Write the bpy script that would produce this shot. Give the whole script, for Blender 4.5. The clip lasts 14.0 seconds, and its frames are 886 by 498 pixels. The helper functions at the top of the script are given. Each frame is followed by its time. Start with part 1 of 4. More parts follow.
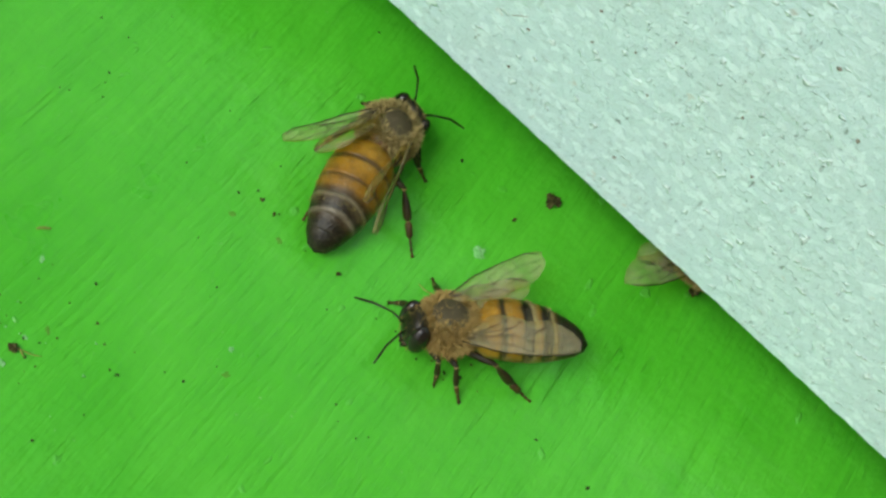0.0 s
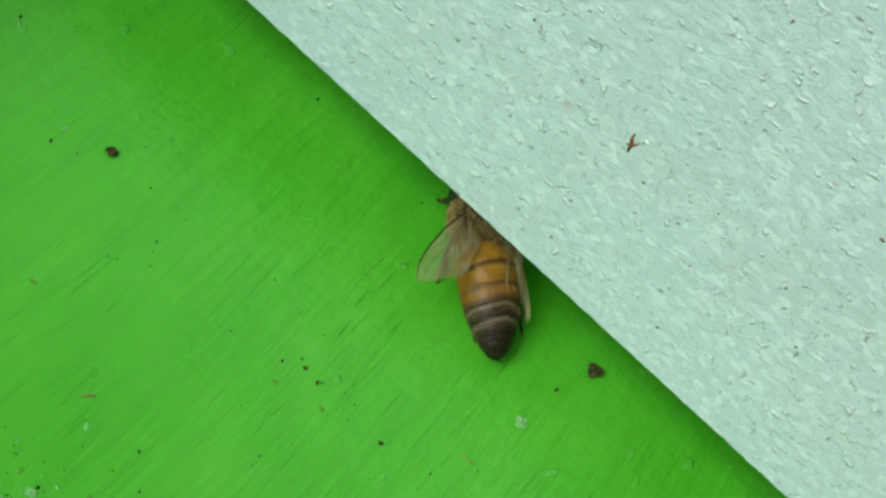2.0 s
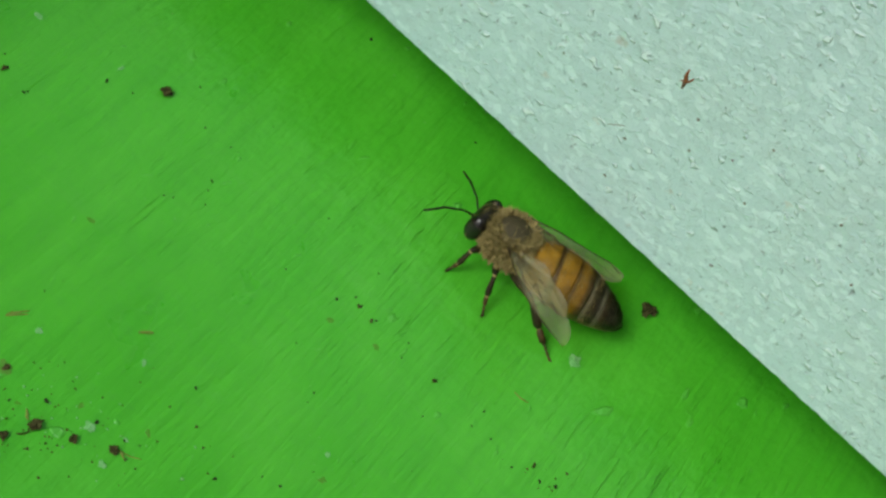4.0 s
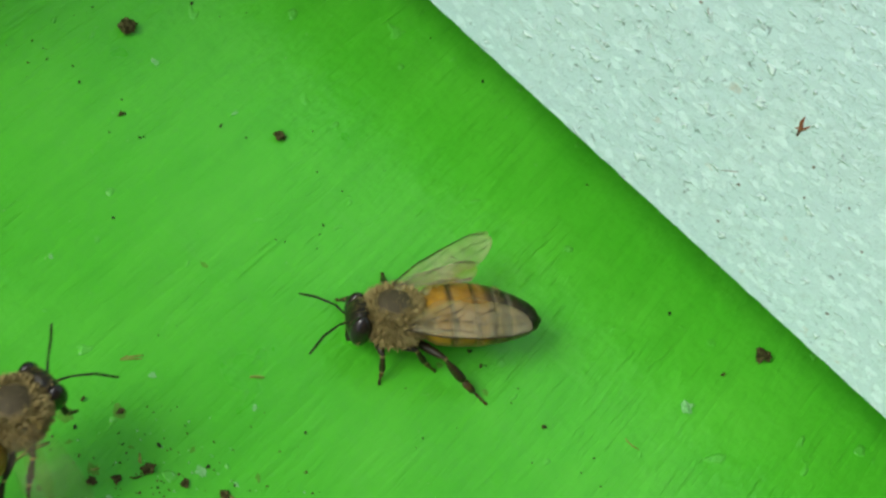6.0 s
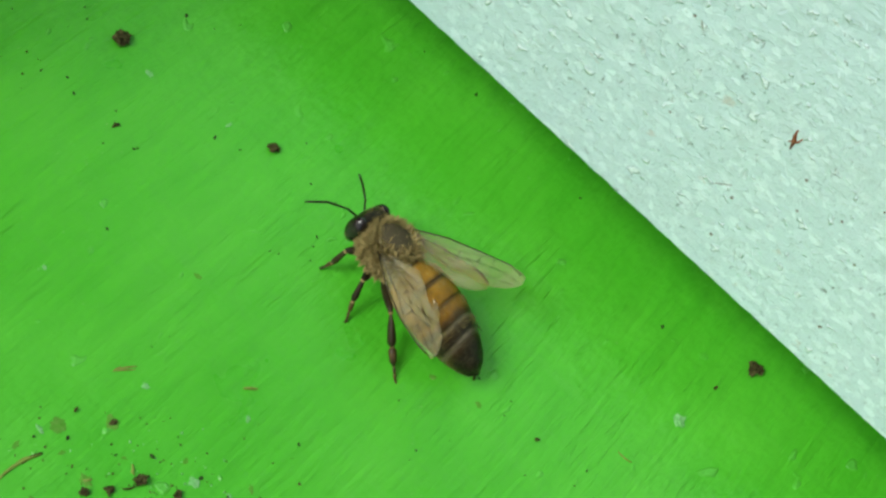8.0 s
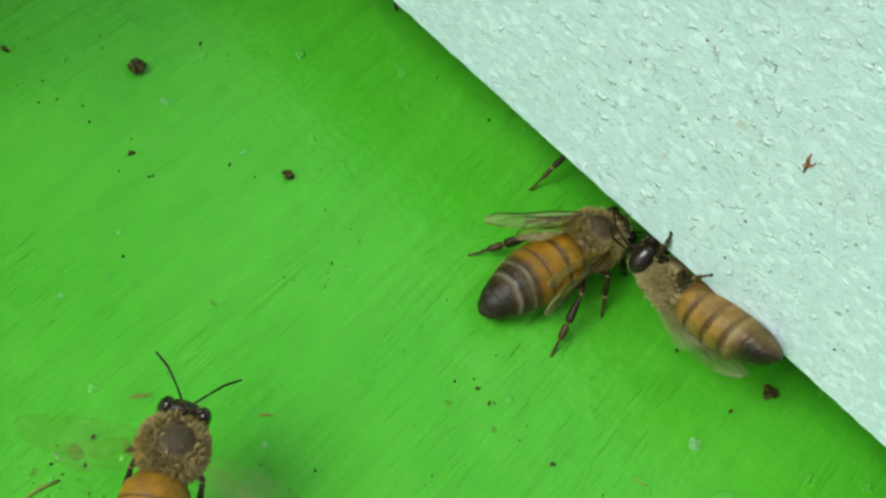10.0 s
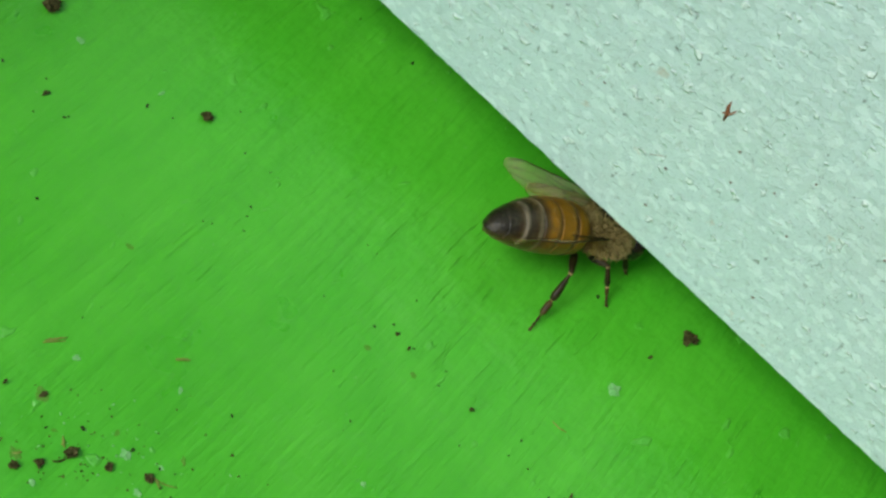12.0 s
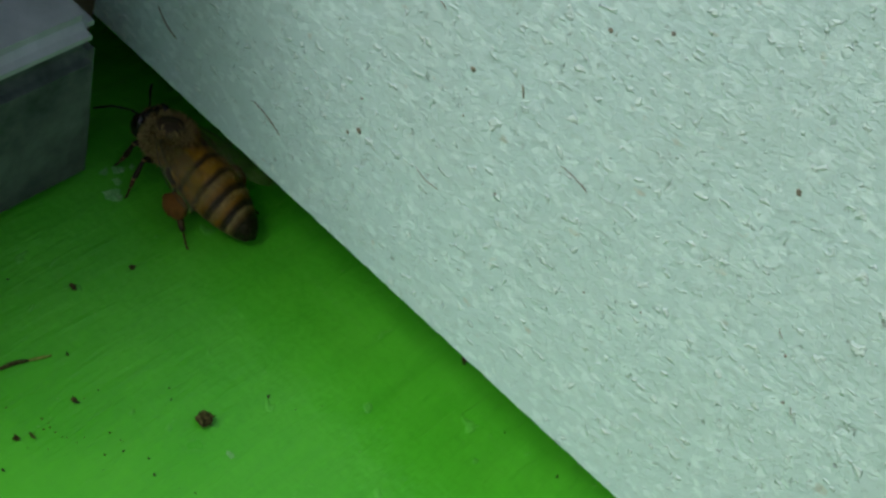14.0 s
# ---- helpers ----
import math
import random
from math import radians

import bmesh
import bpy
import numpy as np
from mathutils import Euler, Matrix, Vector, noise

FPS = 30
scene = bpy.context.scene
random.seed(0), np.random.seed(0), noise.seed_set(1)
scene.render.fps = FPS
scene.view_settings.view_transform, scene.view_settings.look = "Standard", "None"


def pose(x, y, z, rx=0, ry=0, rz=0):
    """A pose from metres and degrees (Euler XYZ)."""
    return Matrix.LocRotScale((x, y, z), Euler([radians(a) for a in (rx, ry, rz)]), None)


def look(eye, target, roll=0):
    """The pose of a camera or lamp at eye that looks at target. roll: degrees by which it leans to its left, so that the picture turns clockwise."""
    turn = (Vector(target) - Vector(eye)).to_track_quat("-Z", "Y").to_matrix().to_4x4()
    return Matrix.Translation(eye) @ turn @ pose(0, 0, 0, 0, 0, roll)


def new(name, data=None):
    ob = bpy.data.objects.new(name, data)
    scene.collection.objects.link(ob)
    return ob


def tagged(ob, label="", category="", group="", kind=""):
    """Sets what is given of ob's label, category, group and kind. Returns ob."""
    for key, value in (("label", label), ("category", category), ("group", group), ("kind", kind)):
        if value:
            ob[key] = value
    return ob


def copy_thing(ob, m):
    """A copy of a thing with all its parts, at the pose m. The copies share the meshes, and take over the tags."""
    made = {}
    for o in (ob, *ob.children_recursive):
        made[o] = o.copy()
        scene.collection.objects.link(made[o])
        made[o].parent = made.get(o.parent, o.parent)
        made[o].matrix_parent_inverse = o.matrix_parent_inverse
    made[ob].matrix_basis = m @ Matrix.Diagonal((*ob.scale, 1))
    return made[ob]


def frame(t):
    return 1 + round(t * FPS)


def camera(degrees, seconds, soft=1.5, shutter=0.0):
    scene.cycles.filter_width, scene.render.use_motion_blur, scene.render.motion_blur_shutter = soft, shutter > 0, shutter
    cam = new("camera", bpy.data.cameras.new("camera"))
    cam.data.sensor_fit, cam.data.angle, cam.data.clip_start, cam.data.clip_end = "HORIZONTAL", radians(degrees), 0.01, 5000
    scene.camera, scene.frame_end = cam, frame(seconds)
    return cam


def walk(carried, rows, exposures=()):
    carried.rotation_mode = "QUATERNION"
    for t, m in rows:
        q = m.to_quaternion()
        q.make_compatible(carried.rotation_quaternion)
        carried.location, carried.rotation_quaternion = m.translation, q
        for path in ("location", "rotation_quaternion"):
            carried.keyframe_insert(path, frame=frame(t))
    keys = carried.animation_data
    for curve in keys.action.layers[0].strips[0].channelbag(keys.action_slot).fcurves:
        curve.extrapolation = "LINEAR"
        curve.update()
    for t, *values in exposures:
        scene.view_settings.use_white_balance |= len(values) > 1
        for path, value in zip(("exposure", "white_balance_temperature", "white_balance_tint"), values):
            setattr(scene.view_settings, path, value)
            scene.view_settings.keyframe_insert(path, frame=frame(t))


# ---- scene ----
MM = 0.001

# ---- camera and its way (millimetres: eye, point looked at, lean) ----
cam = camera(32.0, 14.0, soft=2.6, shutter=0.05)
PATH = [
    (0, (4.61, -61.24, 81.86), (12.47, -5.89, 0.00), 49.20),
    (0.5, (4.11, -61.37, 81.88), (11.21, -3.27, 0.00), 48.57),
    (1, (4.74, -60.76, 82.24), (11.57, -6.27, 0.00), 49.03),
    (1.5, (4.99, -60.70, 82.61), (8.13, -4.81, 0.00), 45.55),
    (2, (4.13, -61.80, 81.83), (3.07, 1.86, 0.00), 42.10),
    (2.5, (5.03, -61.35, 82.22), (5.26, -3.05, 0.00), 42.80),
    (2.6, (4.83, -61.52, 82.07), (4.51, -2.75, 0.00), 42.47),
    (3, (4.34, -62.94, 81.52), (1.97, 2.07, 0.00), 41.09),
    (3.5, (4.53, -62.23, 81.76), (2.26, -2.99, 0.00), 40.92),
    (3.7, (4.73, -62.31, 81.71), (3.13, -3.95, 0.00), 41.53),
    (5.8, (3.67, -60.99, 82.01), (-2.74, -7.68, 0.00), 37.28),
    (6, (3.72, -60.86, 82.34), (-3.75, -8.10, 0.00), 36.44),
    (6.1, (3.77, -60.71, 82.44), (-3.94, -8.57, 0.00), 36.15),
    (6.2, (3.82, -60.56, 82.55), (-4.55, -8.86, 0.00), 35.51),
    (6.3, (3.86, -60.40, 82.65), (-5.00, -8.64, 0.00), 35.04),
    (6.4, (3.91, -60.25, 82.76), (-3.45, -10.85, 0.00), 36.15),
    (6.5, (3.96, -60.10, 82.86), (-1.69, -12.62, 0.00), 37.56),
    (7, (4.10, -61.31, 81.94), (-4.26, -8.34, 0.00), 36.01),
    (7.2, (3.94, -61.47, 81.99), (-3.68, -7.44, 0.00), 36.62),
    (9.3, (3.55, -60.83, 82.28), (-6.28, -6.72, 0.00), 34.85),
    (9.5, (3.24, -61.04, 82.25), (-7.55, -6.88, 0.00), 33.97),
    (10, (3.45, -61.55, 82.38), (-5.85, -6.39, 0.00), 35.01),
    (10.5, (4.05, -61.93, 81.98), (1.09, -3.39, 0.00), 40.44),
    (11, (5.36, -61.67, 81.30), (-0.89, -1.40, 0.00), 38.33),
    (11.5, (3.68, -60.93, 81.90), (-3.16, -1.49, 0.00), 37.81),
    (12, (3.96, -60.35, 82.40), (0.24, -5.35, 0.00), 40.19),
    (12.5, (4.26, -61.00, 82.21), (2.89, -3.51, 0.00), 41.94),
    (13, (4.80, -61.69, 81.94), (1.65, 5.70, 0.00), 40.54),
    (13.5, (5.25, -60.52, 81.89), (-4.83, 6.26, 0.00), 35.87),
    (13.7, (2.73, -61.20, 82.14), (-14.57, 7.38, 0.00), 31.45),
    (13.8, (2.04, -62.51, 82.34), (-20.48, 10.44, 0.00), 29.30),
    (13.9, (2.41, -63.55, 82.30), (-24.70, 12.64, 0.00), 27.90),
    (14, (1.97, -60.97, 81.96), (-28.18, 12.24, 0.00), 25.69),
]
EXPOSURES = [(0.0, 0.37), (1.0, 0.33), (1.5, 0.29), (2.0, 0.17), (2.5, 0.04), (3.5, 0.01), (5.8, 0.31), (7.2, 0.41), (9.5, 0.39), (10.0, 0.41), (10.5, 0.35), (11.5, 0.23), (12.5, 0.17), (13.0, 0.02), (13.5, -0.28), (14.0, -0.2)]
walk(cam, [(t, look(Vector(eye) * MM, Vector(target) * MM, roll)) for t, eye, target, roll in PATH], EXPOSURES)

# ---- overcast daylight ----
world = bpy.data.worlds.new("world")
scene.world = world
world.use_nodes = True
nt = world.node_tree
sky = nt.nodes.new("ShaderNodeTexSky")
sky.sky_type, sky.sun_disc = "NISHITA", False
sky.sun_elevation, sky.sun_rotation = radians(46), radians(217)
sky.air_density, sky.dust_density, sky.ozone_density = 1.0, 3.0, 0.8
back = nt.nodes["Background"]
nt.links.new(sky.outputs["Color"], back.inputs["Color"])
back.inputs["Strength"].default_value = 0.12
sun_data = bpy.data.lights.new("sun", "SUN")
sun_data.energy, sun_data.angle, sun_data.color = 1.5, radians(24), (0.86, 1.0, 0.97)
sun = new("sun", sun_data)
sun.matrix_basis = look((-0.75, -1.0, 1.30), (0, 0, 0))


# ---- materials ----
class Nodes:
    def __init__(self, name):
        self.mat = bpy.data.materials.new(name)
        self.mat.use_nodes = True
        self.tree = self.mat.node_tree
        self.bsdf = self.tree.nodes["Principled BSDF"]
        self.out = self.tree.nodes["Material Output"]

    def add(self, kind, **inputs):
        node = self.tree.nodes.new("ShaderNode" + kind)
        for key, value in inputs.items():
            self.put(node, key.replace("_", " "), value)
        return node

    def put(self, node, key, value):
        socket = node.inputs[int(key)] if key.isdigit() else node.inputs[key]
        if isinstance(value, bpy.types.NodeSocket):
            self.tree.links.new(value, socket)
        else:
            socket.default_value = value

    def coords(self, scale=(1, 1, 1), turn=0.0):
        tex = self.add("TexCoord")
        mapping = self.add("Mapping")
        self.put(mapping, "Vector", tex.outputs["Object"])
        mapping.inputs["Scale"].default_value = scale
        mapping.inputs["Rotation"].default_value = (0, 0, turn)
        return mapping.outputs["Vector"]

    def noise(self, scale, detail=4.0, rough=0.55, vector=None, distortion=0.0):
        node = self.add("TexNoise", Scale=scale, Detail=detail, Roughness=rough, Distortion=distortion)
        self.put(node, "Vector", vector if vector else self.coords())
        return node.outputs["Fac"]

    def ramp(self, fac, stops):
        node = self.add("ValToRGB")
        self.put(node, "Fac", fac)
        ramp = node.color_ramp
        while len(ramp.elements) < len(stops):
            ramp.elements.new(1.0)
        for element, (at, colour) in zip(ramp.elements, stops):
            element.position = at
            element.color = (*colour, 1) if isinstance(colour, tuple) else (colour, colour, colour, 1)
        return node.outputs["Color"]

    def mix(self, fac, a, b, blend="MIX"):
        node = self.add("MixRGB")
        node.blend_type = blend
        self.put(node, "Fac", fac)
        self.put(node, "Color1", a if isinstance(a, bpy.types.NodeSocket) else (*a, 1))
        self.put(node, "Color2", b if isinstance(b, bpy.types.NodeSocket) else (*b, 1))
        return node.outputs["Color"]

    def sums(self, op, a, b):
        node = self.add("Math")
        node.operation = op
        self.put(node, "0", a)
        self.put(node, "1", b)
        return node.outputs["Value"]

    def bump(self, height, depth, strength=1.0):
        node = self.add("Bump", Height=height, Distance=depth, Strength=strength)
        self.put(self.bsdf, "Normal", node.outputs["Normal"])
        return node

    def done(self, colour, roughness, **more):
        self.put(self.bsdf, "Base Color", colour if isinstance(colour, bpy.types.NodeSocket) else (*colour, 1))
        self.put(self.bsdf, "Roughness", roughness)
        for key, value in more.items():
            self.put(self.bsdf, key.replace("_", " "), value)
        return self.mat


def green_paint():
    n = Nodes("green_paint")
    # brush marks and raised grain run towards the hive (y)
    fine = n.noise(1.0, 4, 0.65, n.coords((2400, 240, 400), 0.05))
    wide = n.noise(1.0, 3, 0.6, n.coords((800, 90, 200), 0.05), 0.3)
    blot = n.noise(90, 4, 0.6)
    cross = n.noise(1.0, 3, 0.5, n.coords((70, 1100, 200), 0.12))
    # split grain: short dark checks, in patches
    cracks = n.noise(1.0, 3, 0.6, n.coords((4300, 210, 400), 0.08), 0.6)
    crack = n.ramp(cracks, [(0.0, 0.0), (0.635, 0.0), (0.70, 1.0), (1.0, 1.0)])
    patch = n.ramp(n.noise(60, 4, 0.65), [(0.0, 0.06), (0.48, 0.12), (0.64, 1.0), (1.0, 1.0)])
    crack = n.sums("MULTIPLY", crack, patch)
    # flecks of paint that stand proud
    spots = n.noise(1.0, 2, 0.5, n.coords((700, 420, 500), 0.3), 0.4)
    fleck = n.ramp(spots, [(0.0, 0.0), (0.70, 0.0), (0.74, 1.0), (1.0, 1.0)])
    base = n.mix(n.ramp(blot, [(0.3, 0.0), (0.75, 1.0)]), (0.060, 0.42, 0.016), (0.096, 0.505, 0.030))
    base = n.mix(n.sums("MULTIPLY", n.ramp(wide, [(0.45, 0.0), (0.75, 1.0)]), 0.25), base, (0.035, 0.28, 0.012))
    worn = n.ramp(n.sums("MULTIPLY", cross, n.noise(40, 3)), [(0.31, 0.0), (0.46, 1.0)])
    base = n.mix(n.sums("MULTIPLY", worn, 0.05), base, (0.30, 0.62, 0.22))
    base = n.mix(n.sums("MULTIPLY", crack, 0.09), base, (0.012, 0.13, 0.006))
    base = n.mix(n.sums("MULTIPLY", fleck, 0.14), base, (0.26, 0.64, 0.20))
    dust = n.ramp(n.noise(2400, 2, 0.5), [(0.0, 0.0), (0.70, 0.0), (0.78, 1.0), (1.0, 1.0)])
    dust = n.sums("MULTIPLY", dust, n.ramp(n.noise(120, 3, 0.6), [(0.5, 0.0), (0.66, 0.5)]))
    base = n.mix(dust, base, (0.34, 0.48, 0.26))
    height = n.sums("ADD", n.sums("MULTIPLY", fine, 0.36), n.sums("MULTIPLY", wide, 0.5))
    height = n.sums("ADD", height, n.sums("MULTIPLY", cross, 0.08))
    height = n.sums("ADD", height, n.sums("MULTIPLY", n.noise(420, 3, 0.6), 0.5))
    height = n.sums("SUBTRACT", height, n.sums("MULTIPLY", crack, 0.20))
    height = n.sums("ADD", height, n.sums("MULTIPLY", fleck, 0.2))
    n.bump(height, 0.00034, 1.0)
    return n.done(base, n.ramp(blot, [(0.2, 0.24), (0.8, 0.38)]), Specular_IOR_Level=0.5)


def white_paint():
    """Rough painted board: pale chips and clots of paint, open pores and small brown stains."""
    n = Nodes("white_paint")
    at = n.coords((0.80, 1, 1.15))
    chips = n.add("TexVoronoi", Scale=2000.0, Randomness=1.0)
    n.put(chips, "Vector", at)
    tone = n.noise(1200, 5, 0.72, at)
    grit = n.noise(3300, 3, 0.7, at)
    blot = n.noise(120, 3, 0.6)
    grey = n.add("SeparateColor")
    n.put(grey, "Color", chips.outputs["Color"])
    base = n.mix(n.ramp(grey.outputs[0], [(0.0, 0.0), (0.6, 0.12), (1.0, 1.0)]), (0.580, 0.765, 0.760), (0.735, 0.92, 0.91))
    base = n.mix(n.ramp(tone, [(0.52, 0.0), (0.70, 0.55)]), base, (0.43, 0.57, 0.54))
    # thick clots that catch the light
    clots = n.ramp(n.noise(1.0, 3, 0.55, n.coords((1000, 600, 1250)), 0.2), [(0.61, 0.0), (0.68, 1.0)])
    base = n.mix(n.sums("MULTIPLY", clots, 0.8), base, (0.81, 0.95, 0.93))
    # pores and short cracks up the board, in rows
    rows = n.ramp(n.noise(1.0, 2, 0.5, n.coords((210, 200, 120))), [(0.40, 0.12), (0.60, 1.0)])
    pits = n.ramp(n.noise(1.0, 4, 0.72, n.coords((1700, 800, 1150)), 0.3), [(0.63, 0.0), (0.70, 0.62)])
    pits = n.sums("MULTIPLY", pits, rows)
    base = n.mix(pits, base, (0.20, 0.24, 0.21))
    dents = n.ramp(n.noise(1.0, 3, 0.6, n.coords((900, 600, 520)), 0.4), [(0.67, 0.0), (0.74, 0.3)])
    base = n.mix(dents, base, (0.25, 0.29, 0.26))
    warm = n.ramp(n.noise(1.0, 3, 0.6, n.coords((520, 300, 640))), [(0.66, 0.0), (0.75, 0.5)])
    base = n.mix(warm, base, (0.50, 0.40, 0.28))
    base = n.mix(n.ramp(blot, [(0.45, 0.0), (0.75, 0.3)]), base, (0.54, 0.67, 0.62))
    h = n.sums("ADD", n.sums("MULTIPLY", grey.outputs[1], 0.5), n.sums("MULTIPLY", tone, 1.0))
    h = n.sums("ADD", h, n.sums("MULTIPLY", grit, 0.4))
    h = n.sums("ADD", h, n.sums("MULTIPLY", clots, 0.5))
    h = n.sums("SUBTRACT", h, n.sums("ADD", n.sums("MULTIPLY", pits, 0.9), dents))
    n.bump(h, 0.00019, 1.0)
    return n.done(base, 0.40, Specular_IOR_Level=0.45)


def plain(name, low, high, scale, rough=0.6, depth=0.00004, spec=0.4):
    n = Nodes(name)
    f = n.noise(scale, 5, 0.65)
    n.bump(f, depth, 0.8)
    return n.done(n.mix(n.ramp(f, [(0.3, 0.0), (0.7, 1.0)]), low, high), rough, Specular_IOR_Level=spec)


def banded(name, stops, gloss=0.32):
    """Horny plates of a bee's abdomen: colours from the waist (0) to the tip (1)."""
    n = Nodes(name)
    tex = n.add("TexCoord")
    xyz = n.add("SeparateXYZ")
    n.put(xyz, "Vector", tex.outputs["Object"])
    wob = n.noise(700, 3, 0.6)
    along = n.sums("MULTIPLY", n.sums("ADD", xyz.outputs["X"], -0.00055), -1000 / 7.65)
    side = n.sums("MULTIPLY", n.sums("ABSOLUTE", xyz.outputs["Y"], 0.0), 14.0)
    along = n.sums("ADD", along, n.sums("MULTIPLY", n.sums("SUBTRACT", wob, 0.5), 0.05))
    along = n.sums("SUBTRACT", along, side)
    base = n.ramp(along, stops)
    # paler flanks under the dark back of each plate
    low = n.sums("ADD", n.sums("MULTIPLY", xyz.outputs["Z"], 1000.0), n.sums("MULTIPLY", n.sums("MULTIPLY", along, along), 0.9))
    flank = n.ramp(n.sums("ADD", n.sums("MULTIPLY", low, 0.25), n.sums("MULTIPLY", wob, 0.12)), [(0.54, 0.55), (0.73, 0.0)])
    base = n.mix(flank, base, (0.23, 0.145, 0.045))
    fine = n.noise(5200, 3, 0.7)
    base = n.mix(n.ramp(fine, [(0.5, 0.0), (0.8, 0.13)]), base, (0.42, 0.36, 0.20))
    blotch = n.noise(1300, 4, 0.7)
    base = n.mix(n.ramp(blotch, [(0.42, 0.0), (0.70, 0.5)]), base, (0.016, 0.011, 0.005))
    bloom = n.ramp(n.noise(900, 4, 0.7), [(0.50, 0.0), (0.66, 0.18)])
    base = n.mix(bloom, base, (0.15, 0.12, 0.075))
    n.bump(n.sums("ADD", fine, blotch), 0.00005, 0.8)
    return n.done(base, gloss, Specular_IOR_Level=0.25)


def membrane(name, thin, thick, tint=(0.90, 0.86, 0.56, 1)):
    """Clear wing skin, a little milky."""
    n = Nodes(name)
    clear = n.add("BsdfTransparent", Color=tint)
    mixer = n.add("MixShader")
    shine = n.ramp(n.noise(420, 3, 0.6), [(0.35, thin), (0.68, thick)])
    n.put(mixer, "0", shine)
    n.put(mixer, "1", clear.outputs["BSDF"])
    n.put(mixer, "2", n.bsdf.outputs["BSDF"])
    n.tree.links.new(mixer.outputs["Shader"], n.out.inputs["Surface"])
    n.bump(n.noise(700, 2, 0.5), 0.00002, 0.5)
    return n.done((0.76, 0.70, 0.52), 0.25, Specular_IOR_Level=0.9)


GREEN = green_paint()
WHITE = white_paint()
# the rail's shaded body and lit top are put into these two colours
RAIL_SHADED = plain("rail_shaded", (0.030, 0.044, 0.041), (0.19, 0.22, 0.21), 110, 0.8, 0.0001, 0.06)
RAIL_LIT = plain("rail_lit", (0.32, 0.36, 0.37), (0.46, 0.50, 0.52), 300, 0.55, 0.0001)
DARK_WOOD = plain("bare_wood", (0.10, 0.075, 0.05), (0.20, 0.15, 0.10), 200, 0.8, 0.0002)
EARTH = plain("earth", (0.06, 0.07, 0.03), (0.13, 0.14, 0.06), 30, 0.9, 0.002)
BLACK_HORN = plain("black_horn", (0.006, 0.0055, 0.003), (0.022, 0.018, 0.009), 2500, 0.36, 0.00001, 0.25)
EYE = plain("eye_facets", (0.006, 0.005, 0.004), (0.020, 0.014, 0.009), 9000, 0.2, 0.00001, 0.5)
LEG = plain("leg_horn", (0.009, 0.008, 0.003), (0.042, 0.031, 0.010), 900, 0.45, 0.00004, 0.25)
LEG_PALE = plain("leg_pale", (0.016, 0.011, 0.004), (0.10, 0.062, 0.018), 900, 0.45, 0.00004, 0.25)
JOINT = plain("leg_joint", (0.20, 0.15, 0.05), (0.38, 0.30, 0.12), 1500, 0.6, 0.00003, 0.2)
SCUTELLUM = plain("scutellum_horn", (0.055, 0.028, 0.008), (0.17, 0.088, 0.024), 1500, 0.4, 0.00003, 0.3)


def thorax_horn():
    """Tan under the fur, with a bare dark disc on top."""
    n = Nodes("thorax_horn")
    tex = n.add("TexCoord")
    far = n.add("VectorMath")
    far.operation = "DISTANCE"
    flat = n.add("VectorMath")
    flat.operation = "MULTIPLY"
    n.put(flat, "0", tex.outputs["Object"])
    n.put(flat, "1", (1.0, 1.05, 0.35))
    n.put(far, "0", flat.outputs["Vector"])
    n.put(far, "1", (0.0023, 0.0, 0.00155))
    wob = n.sums("MULTIPLY", n.noise(1100, 4, 0.7), 0.0011)
    disc = n.ramp(n.sums("MULTIPLY", n.sums("ADD", far.outputs["Value"], wob), 500.0), [(0.70, 0.0), (1.14, 1.0)])
    f = n.noise(1400, 5, 0.65)
    dark = n.mix(f, (0.040, 0.031, 0.015), (0.10, 0.080, 0.044))
    tan = n.mix(f, (0.26, 0.205, 0.08), (0.38, 0.30, 0.13))
    n.bump(f, 0.00003, 0.8)
    return n.done(n.mix(disc, dark, tan), 0.65, Specular_IOR_Level=0.15)


THORAX = thorax_horn()
FUZZ_TAN = plain("fuzz_tan", (0.27, 0.205, 0.07), (0.41, 0.325, 0.13), 500, 0.75, 0.0, 0.15)
FUZZ_PALE = plain("fuzz_pale", (0.34, 0.28, 0.11), (0.52, 0.44, 0.20), 500, 0.75, 0.0, 0.15)
FUZZ_RUST = plain("fuzz_rust", (0.29, 0.185, 0.052), (0.43, 0.305, 0.105), 500, 0.75, 0.0, 0.15)
POLLEN = plain("pollen", (0.12, 0.054, 0.013), (0.22, 0.098, 0.023), 1500, 0.85, 0.00012, 0.1)
VEIN = plain("wing_vein", (0.022, 0.014, 0.005), (0.05, 0.032, 0.011), 800, 0.5, 0.0, 0.3)
MEMBRANE = membrane("wing_membrane", 0.08, 0.20)
CLEAR = membrane("clear_wing_membrane", 0.025, 0.08, (0.92, 0.89, 0.66, 1))
BLURRED = membrane("beating_wing_membrane", 0.004, 0.03, (0.97, 0.95, 0.86, 1))
CRUMB = plain("brown_crumb", (0.012, 0.012, 0.004), (0.125, 0.118, 0.042), 2600, 0.9, 0.0001, 0.05)
FAINT = plain("faint_dirt", (0.075, 0.30, 0.022), (0.13, 0.30, 0.05), 2600, 0.9, 0.00005, 0.05)
SPECK = plain("dark_speck", (0.010, 0.022, 0.006), (0.045, 0.06, 0.018), 2500, 0.8, 0.00004, 0.2)
FLAKE = plain("pale_flake", (0.12, 0.45, 0.09), (0.28, 0.56, 0.24), 1200, 0.6, 0.00005, 0.3)
STRAW = plain("straw", (0.13, 0.19, 0.025), (0.30, 0.38, 0.09), 1500, 0.85, 0.00005, 0.05)
